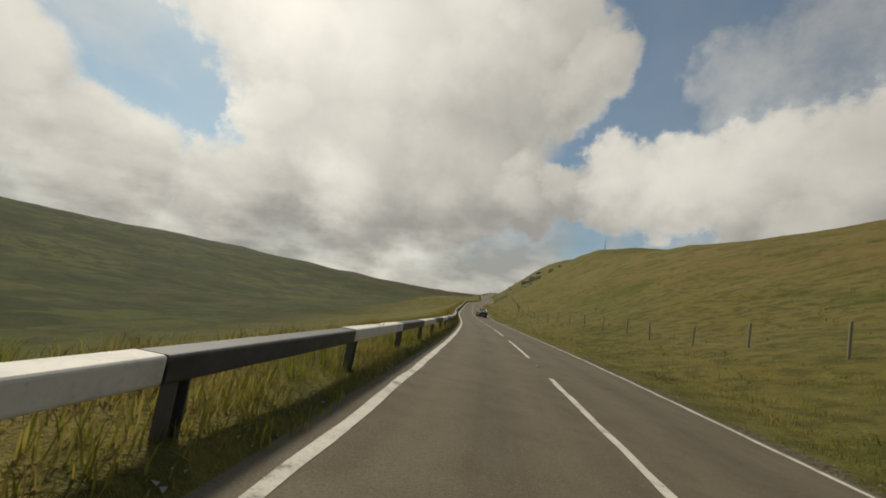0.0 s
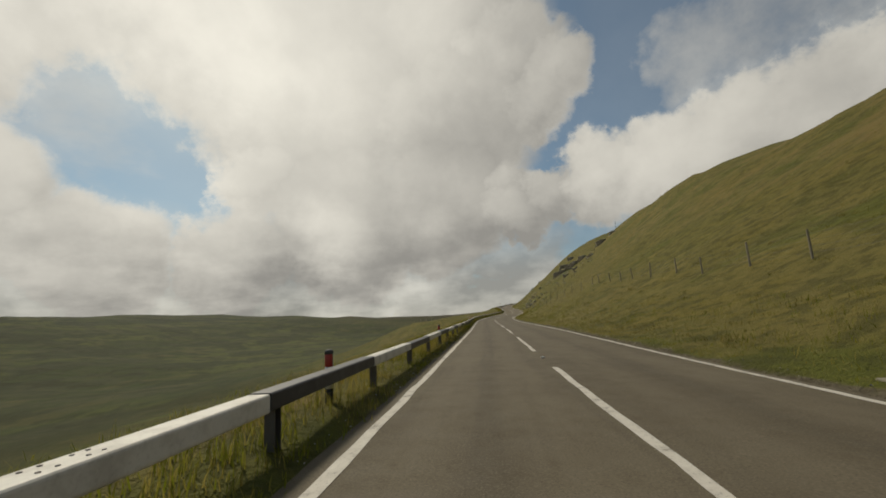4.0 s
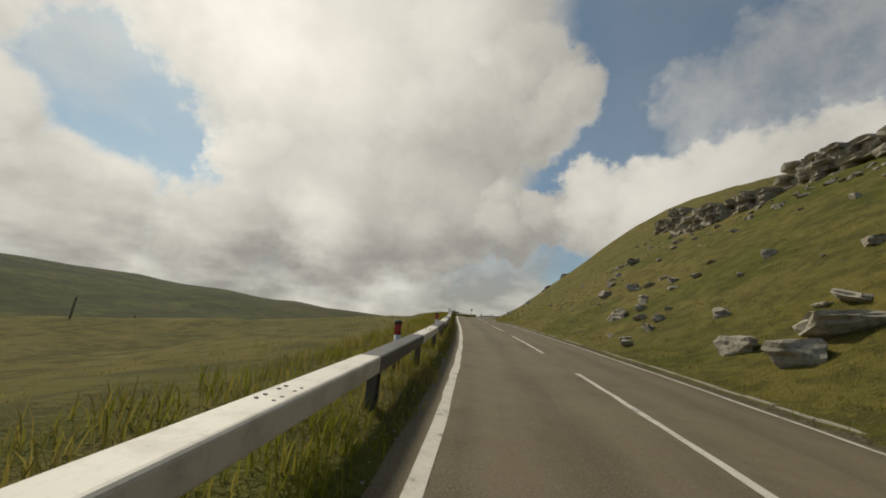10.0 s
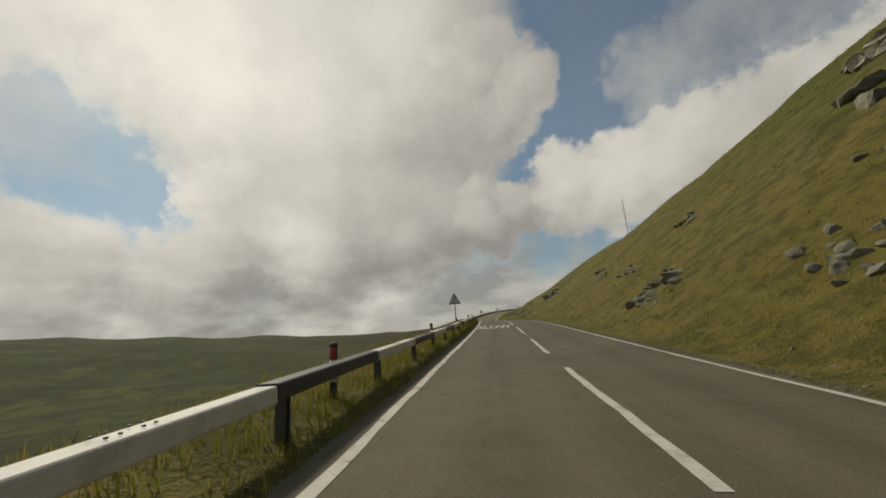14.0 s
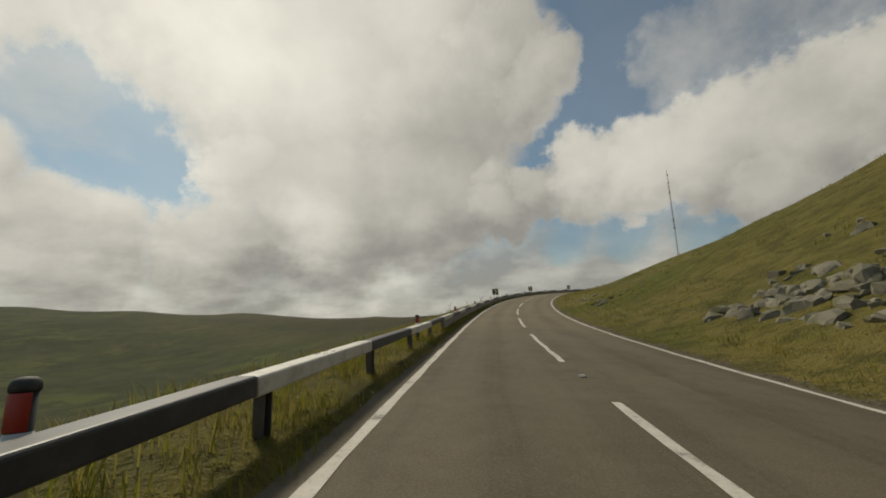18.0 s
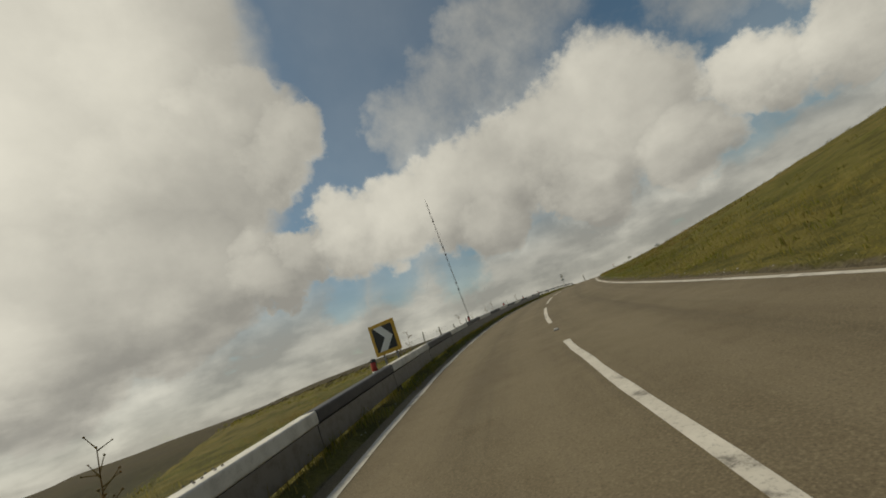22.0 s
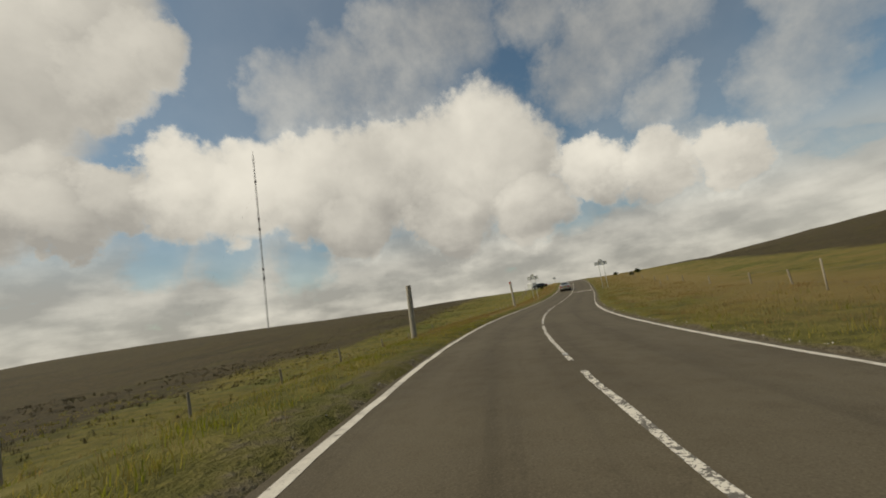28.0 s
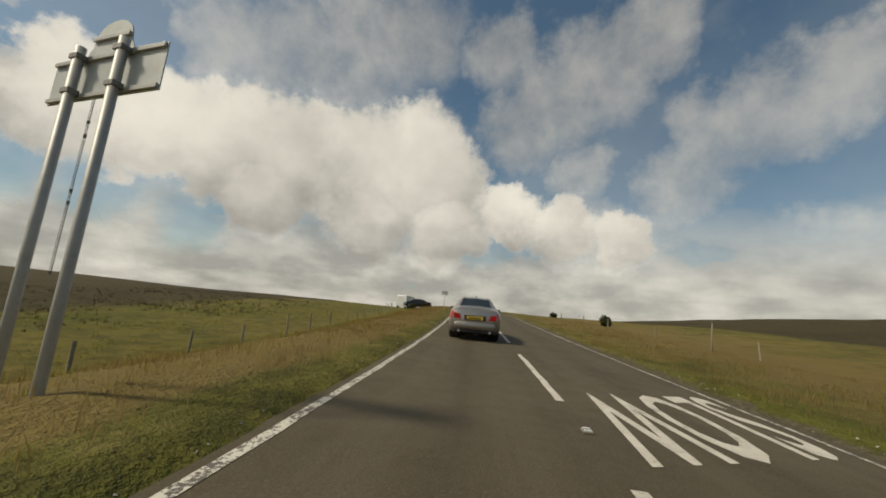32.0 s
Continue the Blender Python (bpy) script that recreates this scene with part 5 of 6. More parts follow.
def make_rocks():
    rng = random.Random(21)
    # boulders lying on the lower slope
    for s, d, size in ((245.2, 6.0, 1.25), (243.0, 6.0, 1.6), (243.2, 7.6, 1.9), (244.2, 8.8, 1.7), (241.6, 8.8, 1.6), (243.6, 10.6, 1.3), (247.2, 12.6, 1.1), (240.4, 7.4, 1.4), (249.0, 8.0, 1.0), (257, 8.5, 1.1), (252.3, 5.5, 0.7), (254, 8.5, 0.8), (259, 11.5, 1.0), (271, 12, 1.1),
                       (229, 7.0, 1.3), (267, 10.0, 1.6), (264, 11, 1.3), (262, 11.5, 1.1), (259, 9.5, 1.1), (258, 7.4, 1.8), (255, 7.5, 0.8), (254.2, 5.5, 0.7), (251, 5.1, 0.9), (252, 6.5, 0.8),
                       (253, 7.5, 0.9), (262, 12.5, 0.9), (257, 12, 0.9), (240, 13.0, 1.4), (239, 9.0, 0.6), (240, 10.5, 0.6), (245, 8.6, 0.8), (239, 6.6, 0.9)):
        boulder(s, d, size * 0.92, rng, 0.45)
    for _ in range(110):
        s, d = rng.uniform(214, 290), 6.5 + 20 * rng.random() ** 0.8
        boulder(s, d, rng.choice((0.3, 0.4, 0.45, 0.5, 0.7, 0.9)), rng, 0.5, shapes=SMALL_ROCKS)
    # crags high on the slope
    for i, (s, d, long, n) in enumerate(((264, 26.0, 8, 6), (256.5, 26.0, 6, 6), (251, 28, 5, 5), (275, 22.5, 6, 6), (270, 24.0, 4, 5), (284, 25, 5, 4), (300, 30.0, 8, 6), (309, 35.5, 6, 5), (245, 34, 6, 5),
                                         (242, 20, 6, 3), (237, 22.5, 6, 3), (246, 39.5, 5, 3), (232, 27, 7, 3), (347, 21, 5, 3),
                                         )):
        crag(s, d, long, n, i)
    # a bedded slab and broken rock in the bank by the road
    crag(317.6, 9.6, 2.0, 3, 60, BLOCKS, 0.62)
    for s0, s1, d0, d1, n in ((421.0, 428.5, 5.7, 7.6, 70), (424.0, 430.0, 7.6, 9.0, 20), (410.0, 415.0, 5.8, 7.2, 24), (406.5, 409.5, 6.0, 7.2, 12), (427.0, 431.0, 10.5, 12.5, 8)):
        t = thing("rock_outcrop", "squared mossy grey-brown rock broken out of the steep bank", "rock outcrop", "rock outcrops")
        t.location = spot((s0 + s1) / 2, d0, 0)
        for i in range(n):
            boulder(rng.uniform(s0, s1), rng.uniform(d0, d1), rng.uniform(0.35, 0.95), rng, rng.uniform(0.65, 1.0), rng.uniform(0.8, 1.3), shapes=MOSSY_BLOCKS + SMALL_MOSSY + SMALL_MOSSY, under=t)
    for s, d, long, n in ROCK_FACES:
        t = thing("rock_outcrop", "grey-brown mossy broken rock showing through the steep grass", "rock outcrop", "rock outcrops")
        t.location = spot(s, d, 0)
        for i in range(int(long * 3.2) + n):
            boulder(s + rng.uniform(-0.55, 0.55) * long, d + rng.uniform(-0.5, 0.45 * n), rng.uniform(0.35, 0.95), rng, rng.uniform(0.62, 0.95), rng.uniform(0.7, 1.1), shapes=SMALL_MOSSY, under=t)
    # great weathered faces almost flush with the slope
    for s, d, size in ((396.0, 10.3, 2.6), (398.3, 11.2, 2.9), (400.8, 12.2, 2.4), (394.2, 11.0, 2.4), (396.6, 12.4, 2.6), (399.0, 13.4, 2.3), (394.0, 8.8, 1.7), (392.4, 10.2, 1.9), (402.6, 11.6, 1.7),
                       (346.0, 6.6, 1.8), (347.4, 7.4, 1.6), (345.2, 7.8, 1.7), (343.5, 16.5, 2.4), (345.0, 17.5, 2.2), (282.0, 17.2, 2.2), (280.4, 16.0, 1.7), (276.4, 17.0, 2.0)):
        boulder(s, d, size * 1.1, rng, 1.0, rng.uniform(0.8, 1.0), "rock_outcrop", "large weathered grey rock face almost flush with the grass slope", "rock outcrops", MOSSY)
    # rubble below them
    for s, d, n, size in ((264, 24.4, 9, 0.8), (256, 24.4, 8, 0.8), (274, 21, 8, 0.8), (300, 28, 8, 0.9), (244, 31.5, 6, 0.9), (240, 19, 6, 0.7), (252, 25.5, 6, 0.8)):
        for i in range(n):
            boulder(s + rng.uniform(-4, 4), d + rng.uniform(-2.2, 0.8), size * rng.uniform(0.4, 1.1), rng, rng.uniform(0.3, 0.55), rng.uniform(0.5, 0.9), shapes=SMALL_ROCKS)
    # outcrops in the cutting further on
    for s, d, n, size in ((339, 12.2, 5, 1.1), (336, 7.4, 4, 0.9), (334.3, 7.0, 4, 0.8), (334.6, 8.0, 4, 0.8), (315, 8.8, 2, 0.7), (312, 6.2, 2, 0.5), (332.5, 4.9, 4, 0.45), (397, 13.0, 5, 1.2), (403, 13.5, 4, 1.2),
                          (390, 6.0, 5, 0.8), (391.5, 5.6, 5, 0.6), (412, 6.2, 8, 0.8), (410, 6.6, 7, 0.8), (408, 7.0, 7, 0.8), (405, 6.2, 5, 0.7), (403, 6.0, 4, 0.6), (414, 7.2, 5, 0.7), (427, 7.6, 8, 0.7),
                          (425, 7.2, 8, 0.8), (422.5, 7.0, 8, 0.8), (419, 7.2, 6, 0.7), (407, 12.5, 4, 1.1), (451, 6.8, 3, 0.6), (445, 7.2, 3, 0.7), (287, 6.9, 4, 0.6), (296, 9.5, 3, 0.7), (325, 11, 3, 0.8),
                          (371, 12, 5, 1.1), (365, 9, 4, 0.9)):
        for i in range(n):
            boulder(s + rng.uniform(-2.0, 2.0), d + rng.uniform(-0.8, 0.8), size * rng.uniform(0.3, 0.7), rng, rng.uniform(0.4, 0.65), rng.uniform(0.7, 1.1), "rock_outcrop",
                    "grey-brown mossy broken rock showing through the steep grass", "rock outcrops", SMALL_MOSSY)
    for s, d, size in ((234.5, -15.5, 1.6), (236, -16, 1.0), (233, -14.8, 0.8)):
        boulder(s, d, size, rng, 0.1, 0.8)


make_rocks()

# ---- vehicles ----


def loft(bm, stations, closed=True):
    """Skin through rings of points of equal count."""
    rings = [[bm.verts.new(p) for p in ring] for ring in stations]
    for a, b in zip(rings[:-1], rings[1:]):
        n = len(a)
        for i in range(n if closed else n - 1):
            j = (i + 1) % n
            bm.faces.new((a[i], a[j], b[j], b[i]))
    if closed:
        bm.faces.new(list(reversed(rings[0])))
        bm.faces.new(rings[-1])
    bmesh.ops.recalc_face_normals(bm, faces=bm.faces[:])


def wheel(t, x, y, r, side, spokes):
    bm = bmesh.new()
    prof = [(0.66, -0.095), (0.92, -0.11), (1.0, -0.075), (1.0, 0.075), (0.92, 0.11), (0.66, 0.095)]
    rings = [[(x + k * side, y + math.cos(a) * q * r, r + math.sin(a) * q * r) for q, k in prof] for a in (i * math.tau / 28 for i in range(28))]
    loft_ring = [[bm.verts.new(p) for p in ring] for ring in rings]
    for i in range(28):
        a, b = loft_ring[i], loft_ring[(i + 1) % 28]
        for j in range(len(prof)):
            k = (j + 1) % len(prof)
            bm.faces.new((a[j], a[k], b[k], b[j]))
    bmesh.ops.recalc_face_normals(bm, faces=bm.faces[:])
    w = part("wheel", bm, M_TYRE, t, "black tyre", True)
    bm = bmesh.new()
    rod(bm, (x + 0.0 * side, y, r), (x + 0.03 * side, y, r), 0.66 * r, seg=28)
    part("brake_disc", bm, M_TRIM, w)
    bm = bmesh.new()
    for i in range(spokes):
        a = i * math.tau / spokes + 0.3
        for off in (-0.11, 0.11):
            m = Matrix.Translation((x + 0.075 * side, y, r)) @ Matrix.Rotation(a + off, 4, "X")
            box(bm, -0.02, 0.02, -0.018, 0.018, 0.03, 0.66 * r, 0.006, m)
    rod(bm, (x + 0.05 * side, y, r), (x + 0.10 * side, y, r), 0.06, seg=12)
    for i in range(28):
        a, b = i * math.tau / 28, (i + 1) * math.tau / 28
        rod(bm, (x + 0.08 * side, y + math.cos(a) * 0.66 * r, r + math.sin(a) * 0.66 * r), (x + 0.08 * side, y + math.cos(b) * 0.66 * r, r + math.sin(b) * 0.66 * r), 0.016, seg=5, cap=False)
    part("rim", bm, M_RIM, w, "silver alloy rim")


def coachwork(t, table, kinds, wheels, paint, looks):
    """The skin of a car from sections along its length: y, half widths at sill, flank, waist and top, then the four heights.
    kinds(u, v, x, y, z) names the panel that a facet belongs to; looks gives each panel's name, material and label."""
    T = np.array(table, float)
    y0, y1 = T[0, 0], T[-1, 0]
    ys = np.unique(np.round(np.concatenate([np.linspace(y0, y0 + 0.5, 22), np.arange(y0 + 0.5, y1 - 0.6, 0.05), np.linspace(y1 - 0.6, y1, 28)]), 4))
    fine = np.arange(y0 - 0.3, y1 + 0.3, 0.01)
    k = np.exp(-0.5 * (np.arange(-12, 13) / 4.5) ** 2)
    k /= k.sum()
    cols = [np.interp(ys, fine, np.convolve(np.pad(np.interp(fine, T[:, 0], T[:, c]), 12, "edge"), k, "valid")) for c in range(1, 9)]
    ws, wm, wb, wt, zs, zm, zb, zt = cols
    us = np.interp(ys, T[:, 0], np.arange(len(T)))
    half = [(0 * ws, zs), (ws * 0.9, zs), (ws, zs + 0.07), (wm, zm), (wb, zb), (wt, zt), (wt * 0.55, zt + 0.035), (0 * wt, zt + 0.05)]
    vs = np.concatenate([[0, 1], np.linspace(2, 3, 6)[:-1], np.linspace(3, 4, 9)[:-1], np.linspace(4, 5, 10)[:-1], np.linspace(5, 7, 15)])
    rows = []
    for v in vs:
        i = min(int(v), 6)
        f = v - i
        pts = [half[max(0, min(7, i + o))] for o in (-1, 0, 1, 2)]
        if i < 2 or i == 4:
            rows.append([pts[1][c] * (1 - f) + pts[2][c] * f for c in (0, 1)])
        else:
            a = 0.5
            rows.append([pts[1][c] + f * (a * (pts[2][c] - pts[0][c]) + f * ((2 * a) * pts[0][c] + (a - 3) * pts[1][c] + (3 - 2 * a) * pts[2][c] - a * pts[3][c] + f * (a * (pts[3][c] - pts[0][c]) + (2 - a) * (pts[1][c] - pts[2][c])))) for c in (0, 1)])
    X = np.array([r[0] for r in rows]).T
    Z = np.array([r[1] for r in rows]).T
    bulge = 0.035 * np.sin(np.clip((vs - 4), 0, 1) * math.pi)[None, :]
    X = X + bulge * (Z > zb[:, None])
    n, m = X.shape
    Y = np.repeat(ys[:, None], m, 1)
    inside = np.zeros((n, m), bool)
    for wy, r in wheels:
        R = r * 1.17
        dy, dz = Y - wy, Z - (r + 0.02)
        q = np.hypot(dy, dz)
        near = (q < R) & (vs[None, :] > 0.5) & (vs[None, :] < 4)
        inside |= near
        g = R / np.maximum(q, 1e-3)
        Y, Z = np.where(near, wy + dy * g, Y), np.where(near, r + 0.02 + dz * g, Z)
    panels = {}
    for side in (-1, 1):
        for i in range(n - 1):
            for j in range(m - 1):
                c = ((i, j), (i, j + 1), (i + 1, j + 1), (i + 1, j))
                if all(inside[p] for p in c):
                    continue
                x, y, z = (sum(float(A[p]) for p in c) / 4 for A in (X, Y, Z))
                name = kinds(float(us[i] + us[i + 1]) / 2, float(vs[j] + vs[j + 1]) / 2, x, y, z)
                if name in ("side_window", "headlamp", "tail_lamp", "rear_side_window"):
                    name += "+" if side > 0 else "-"
                panels.setdefault(name, []).append((side, c))
    caps = [(0, 1), (n - 1, -1)]
    for name, faces in panels.items():
        bm = bmesh.new()
        verts = {}

        def vert(side, p):
            key = (side if X[p] > 1e-4 else 1, p)
            if key not in verts:
                verts[key] = bm.verts.new((float(X[p]) * key[0], float(Y[p]), float(Z[p])))
            return verts[key]
        for side, c in faces:
            vv = [vert(side, p) for p in c]
            uniq = list(dict.fromkeys(vv))
            if len(uniq) > 2:
                try:
                    bm.faces.new(uniq if side > 0 else uniq[::-1])
                except ValueError:
                    pass
        if name == "body":
            for i, _ in caps:
                loop = [vert(1, (i, j)) for j in range(m)] + [vert(-1, (i, j)) for j in range(m - 1, -1, -1)]
                loop = list(dict.fromkeys(loop))
                bm.faces.new(loop)
        bmesh.ops.remove_doubles(bm, verts=bm.verts[:], dist=0.0005)
        bmesh.ops.recalc_face_normals(bm, faces=bm.faces[:])
        plain_name = name.rstrip("+-")
        mat, label = looks[plain_name]
        part(plain_name, bm, mat, t, label, True)
    for wy, r in wheels:
        wx = float(np.interp(wy, ys, wm)) - 0.125
        for side in (-1, 1):
            bm = bmesh.new()
            rod(bm, ((wx - 0.24) * side, wy, r + 0.02), ((wx + 0.05) * side, wy, r + 0.02), r * 1.19, seg=32, cap=False)
            rod(bm, ((wx - 0.24) * side, wy, r + 0.02), ((wx - 0.22) * side, wy, r + 0.02), r * 1.19, seg=32)
            part("wheel_housing", bm, M_TRIM, t, "black inner wheel arch")
    return lambda y, c: float(np.interp(y, ys, cols[c]))


def add_wheels(t, wheels, width, spokes):
    for y, r in wheels:
        for side in (-1, 1):
            wheel(t, (width - 0.125) * side, y, r, side, spokes)


def door_mirror(t, x, y, z, side, paint):
    bm = bmesh.new()
    loft(bm, [[(side * (x + a), y - 0.07 * k, z + 0.065 * k), (side * (x + a), y + 0.05 * k, z + 0.055 * k), (side * (x + a), y + 0.06 * k, z - 0.05 * k), (side * (x + a), y - 0.07 * k, z - 0.06 * k)] for a, k in ((-0.02, 0.35), (0.04, 0.6), (0.07, 1.0), (0.18, 1.05), (0.215, 0.7))])
    bmesh.ops.bevel(bm, geom=[e for e in bm.edges if e.calc_face_angle(0) > 0.8], offset=0.012, segments=2, affect="EDGES", profile=0.5)
    part("door_mirror", bm, paint, t, smooth=True)


def saloon(label, paint, paint_name):
    t = thing("car", label, "car")
    wheels = ((-1.40, 0.315), (1.36, 0.315))
    table = ((-2.29, 0.70, 0.76, 0.72, 0.60, 0.40, 0.60, 0.88, 0.95), (-2.22, 0.80, 0.85, 0.79, 0.64, 0.30, 0.60, 0.94, 1.03), (-1.85, 0.84, 0.885, 0.83, 0.66, 0.22, 0.62, 0.97, 1.07), (-1.60, 0.84, 0.885, 0.83, 0.62, 0.20, 0.63, 0.97, 1.09),
             (-0.95, 0.84, 0.885, 0.83, 0.54, 0.19, 0.63, 0.96, 1.37), (-0.30, 0.84, 0.885, 0.83, 0.56, 0.18, 0.63, 0.95, 1.415), (0.30, 0.84, 0.885, 0.82, 0.555, 0.18, 0.62, 0.94, 1.40), (0.70, 0.84, 0.885, 0.82, 0.54, 0.18, 0.62, 0.93, 1.34),
             (1.42, 0.84, 0.88, 0.81, 0.64, 0.19, 0.60, 0.90, 0.98), (1.85, 0.83, 0.86, 0.77, 0.60, 0.20, 0.57, 0.82, 0.89), (2.18, 0.77, 0.80, 0.68, 0.50, 0.22, 0.52, 0.72, 0.79), (2.29, 0.64, 0.66, 0.56, 0.40, 0.28, 0.48, 0.62, 0.68))

    def kinds(u, v, x, y, z):
        if 3.05 < u < 3.93 and v > 5.25:
            return "rear_window"
        if 7.10 < u < 7.92 and v > 5.22:
            return "windscreen"
        if 4.10 < v < 4.90 and 3.35 + 0.55 * (v - 4) < u < 7.75 - 0.75 * (v - 4):
            return "body" if 5.15 < u < 5.32 else ("side_window" if u > 5.2 else "rear_side_window")
        if y < -2.0 and x > 0.44 and 0.70 < z < 0.93 and v < 4.3 and (y < -2.12 or x > 0.8):
            return "tail_lamp"
        if y > 1.9 and 0.54 < z < 0.72 and x > 0.42 and v < 4.2:
            return "headlamp"
        return "body"
    coachwork(t, table, kinds, wheels, paint, {"body": (paint, paint_name), "rear_window": (M_GLASS, "dark rear window"), "windscreen": (M_GLASS, "dark windscreen"), "side_window": (M_GLASS, "dark side window"),
                                               "rear_side_window": (M_GLASS, "dark side window"), "tail_lamp": (M_TAIL, "red tail lamp"), "headlamp": (M_LAMP, "clear headlamp")})
    add_wheels(t, wheels, 0.885, 5)
    for side in (-1, 1):
        door_mirror(t, 0.83, 0.82, 0.98, side, paint)
        bm = bmesh.new()
        slab(bm, [(side * 0.46, 0.69), (side * 0.70, 0.70), (side * 0.74, 0.88), (side * 0.52, 0.86)], -2.305, -2.24)
        part("inner_tail_lamp", bm, M_TAIL, t, "red tail lamp")
        bm = bmesh.new()
        rod(bm, (side * 0.52, -2.34, 0.30), (side * 0.52, -2.15, 0.30), 0.04, seg=12)
        part("exhaust", bm, M_CHROME, t)
    bm = bmesh.new()
    box(bm, -0.36, 0.36, -2.303, -2.25, 0.67, 0.845, 0.01)
    part("plate_recess", bm, M_TRIM, t, "dark recess round the plate")
    bm = bmesh.new()
    box(bm, -0.27, 0.27, -2.318, -2.3035, 0.69, 0.80, 0.005)
    plate = part("number_plate", bm, M_PLATEY, t, "yellow plate")
    for i in range(6):
        bm = bmesh.new()
        box(bm, -0.215 + i * 0.072, -0.165 + i * 0.072, -2.323, -2.3185, 0.715, 0.775)
        part("plain_bar", bm, M_SIGNBLACK, plate, "plain dark bar")
    bm = bmesh.new()
    box(bm, -0.37, 0.37, -2.322, -2.27, 0.825, 0.85, 0.006)
    part("chrome_strip", bm, M_CHROME, t, "chrome strip")
    bm = bmesh.new()
    loft(bm, [[(a, y, 0.38), (a, y - 0.02, 0.46), (a, y - 0.02, 0.56), (a, y + 0.02, 0.61), (a, y + 0.12, 0.61), (a, y + 0.12, 0.36)] for a, y in ((-0.86, -2.10), (-0.80, -2.22), (-0.6, -2.31), (0.0, -2.345), (0.6, -2.31), (0.80, -2.22), (0.86, -2.10))])
    part("rear_bumper", bm, paint, t, smooth=True)
    bm = bmesh.new()
    box(bm, -0.66, 0.66, -2.31, -2.15, 0.26, 0.375, 0.02)
    part("rear_valance", bm, M_TRIM, t, "black lower valance")
    bm = bmesh.new()
    rod(bm, (0, -0.75, 1.43), (0, -0.92, 1.49), 0.022, 0.008, seg=6)
    part("roof_aerial", bm, M_TRIM, t)
    for x in (-0.34, 0.34):
        bm = bmesh.new()
        box(bm, x - 0.11, x + 0.11, -1.02, -0.96, 1.08, 1.25, 0.03)
        part("headrest", bm, M_TRIM, t)
    return t


t = saloon("silver-beige saloon car on the road with a yellow rear plate", M_CARSILVER, "silver-beige paint")
t.matrix_basis = Matrix.Translation(over(671.0, -1.25, 0.0)) @ pose(0, 0, 0, grade(671), 0, facing(671))


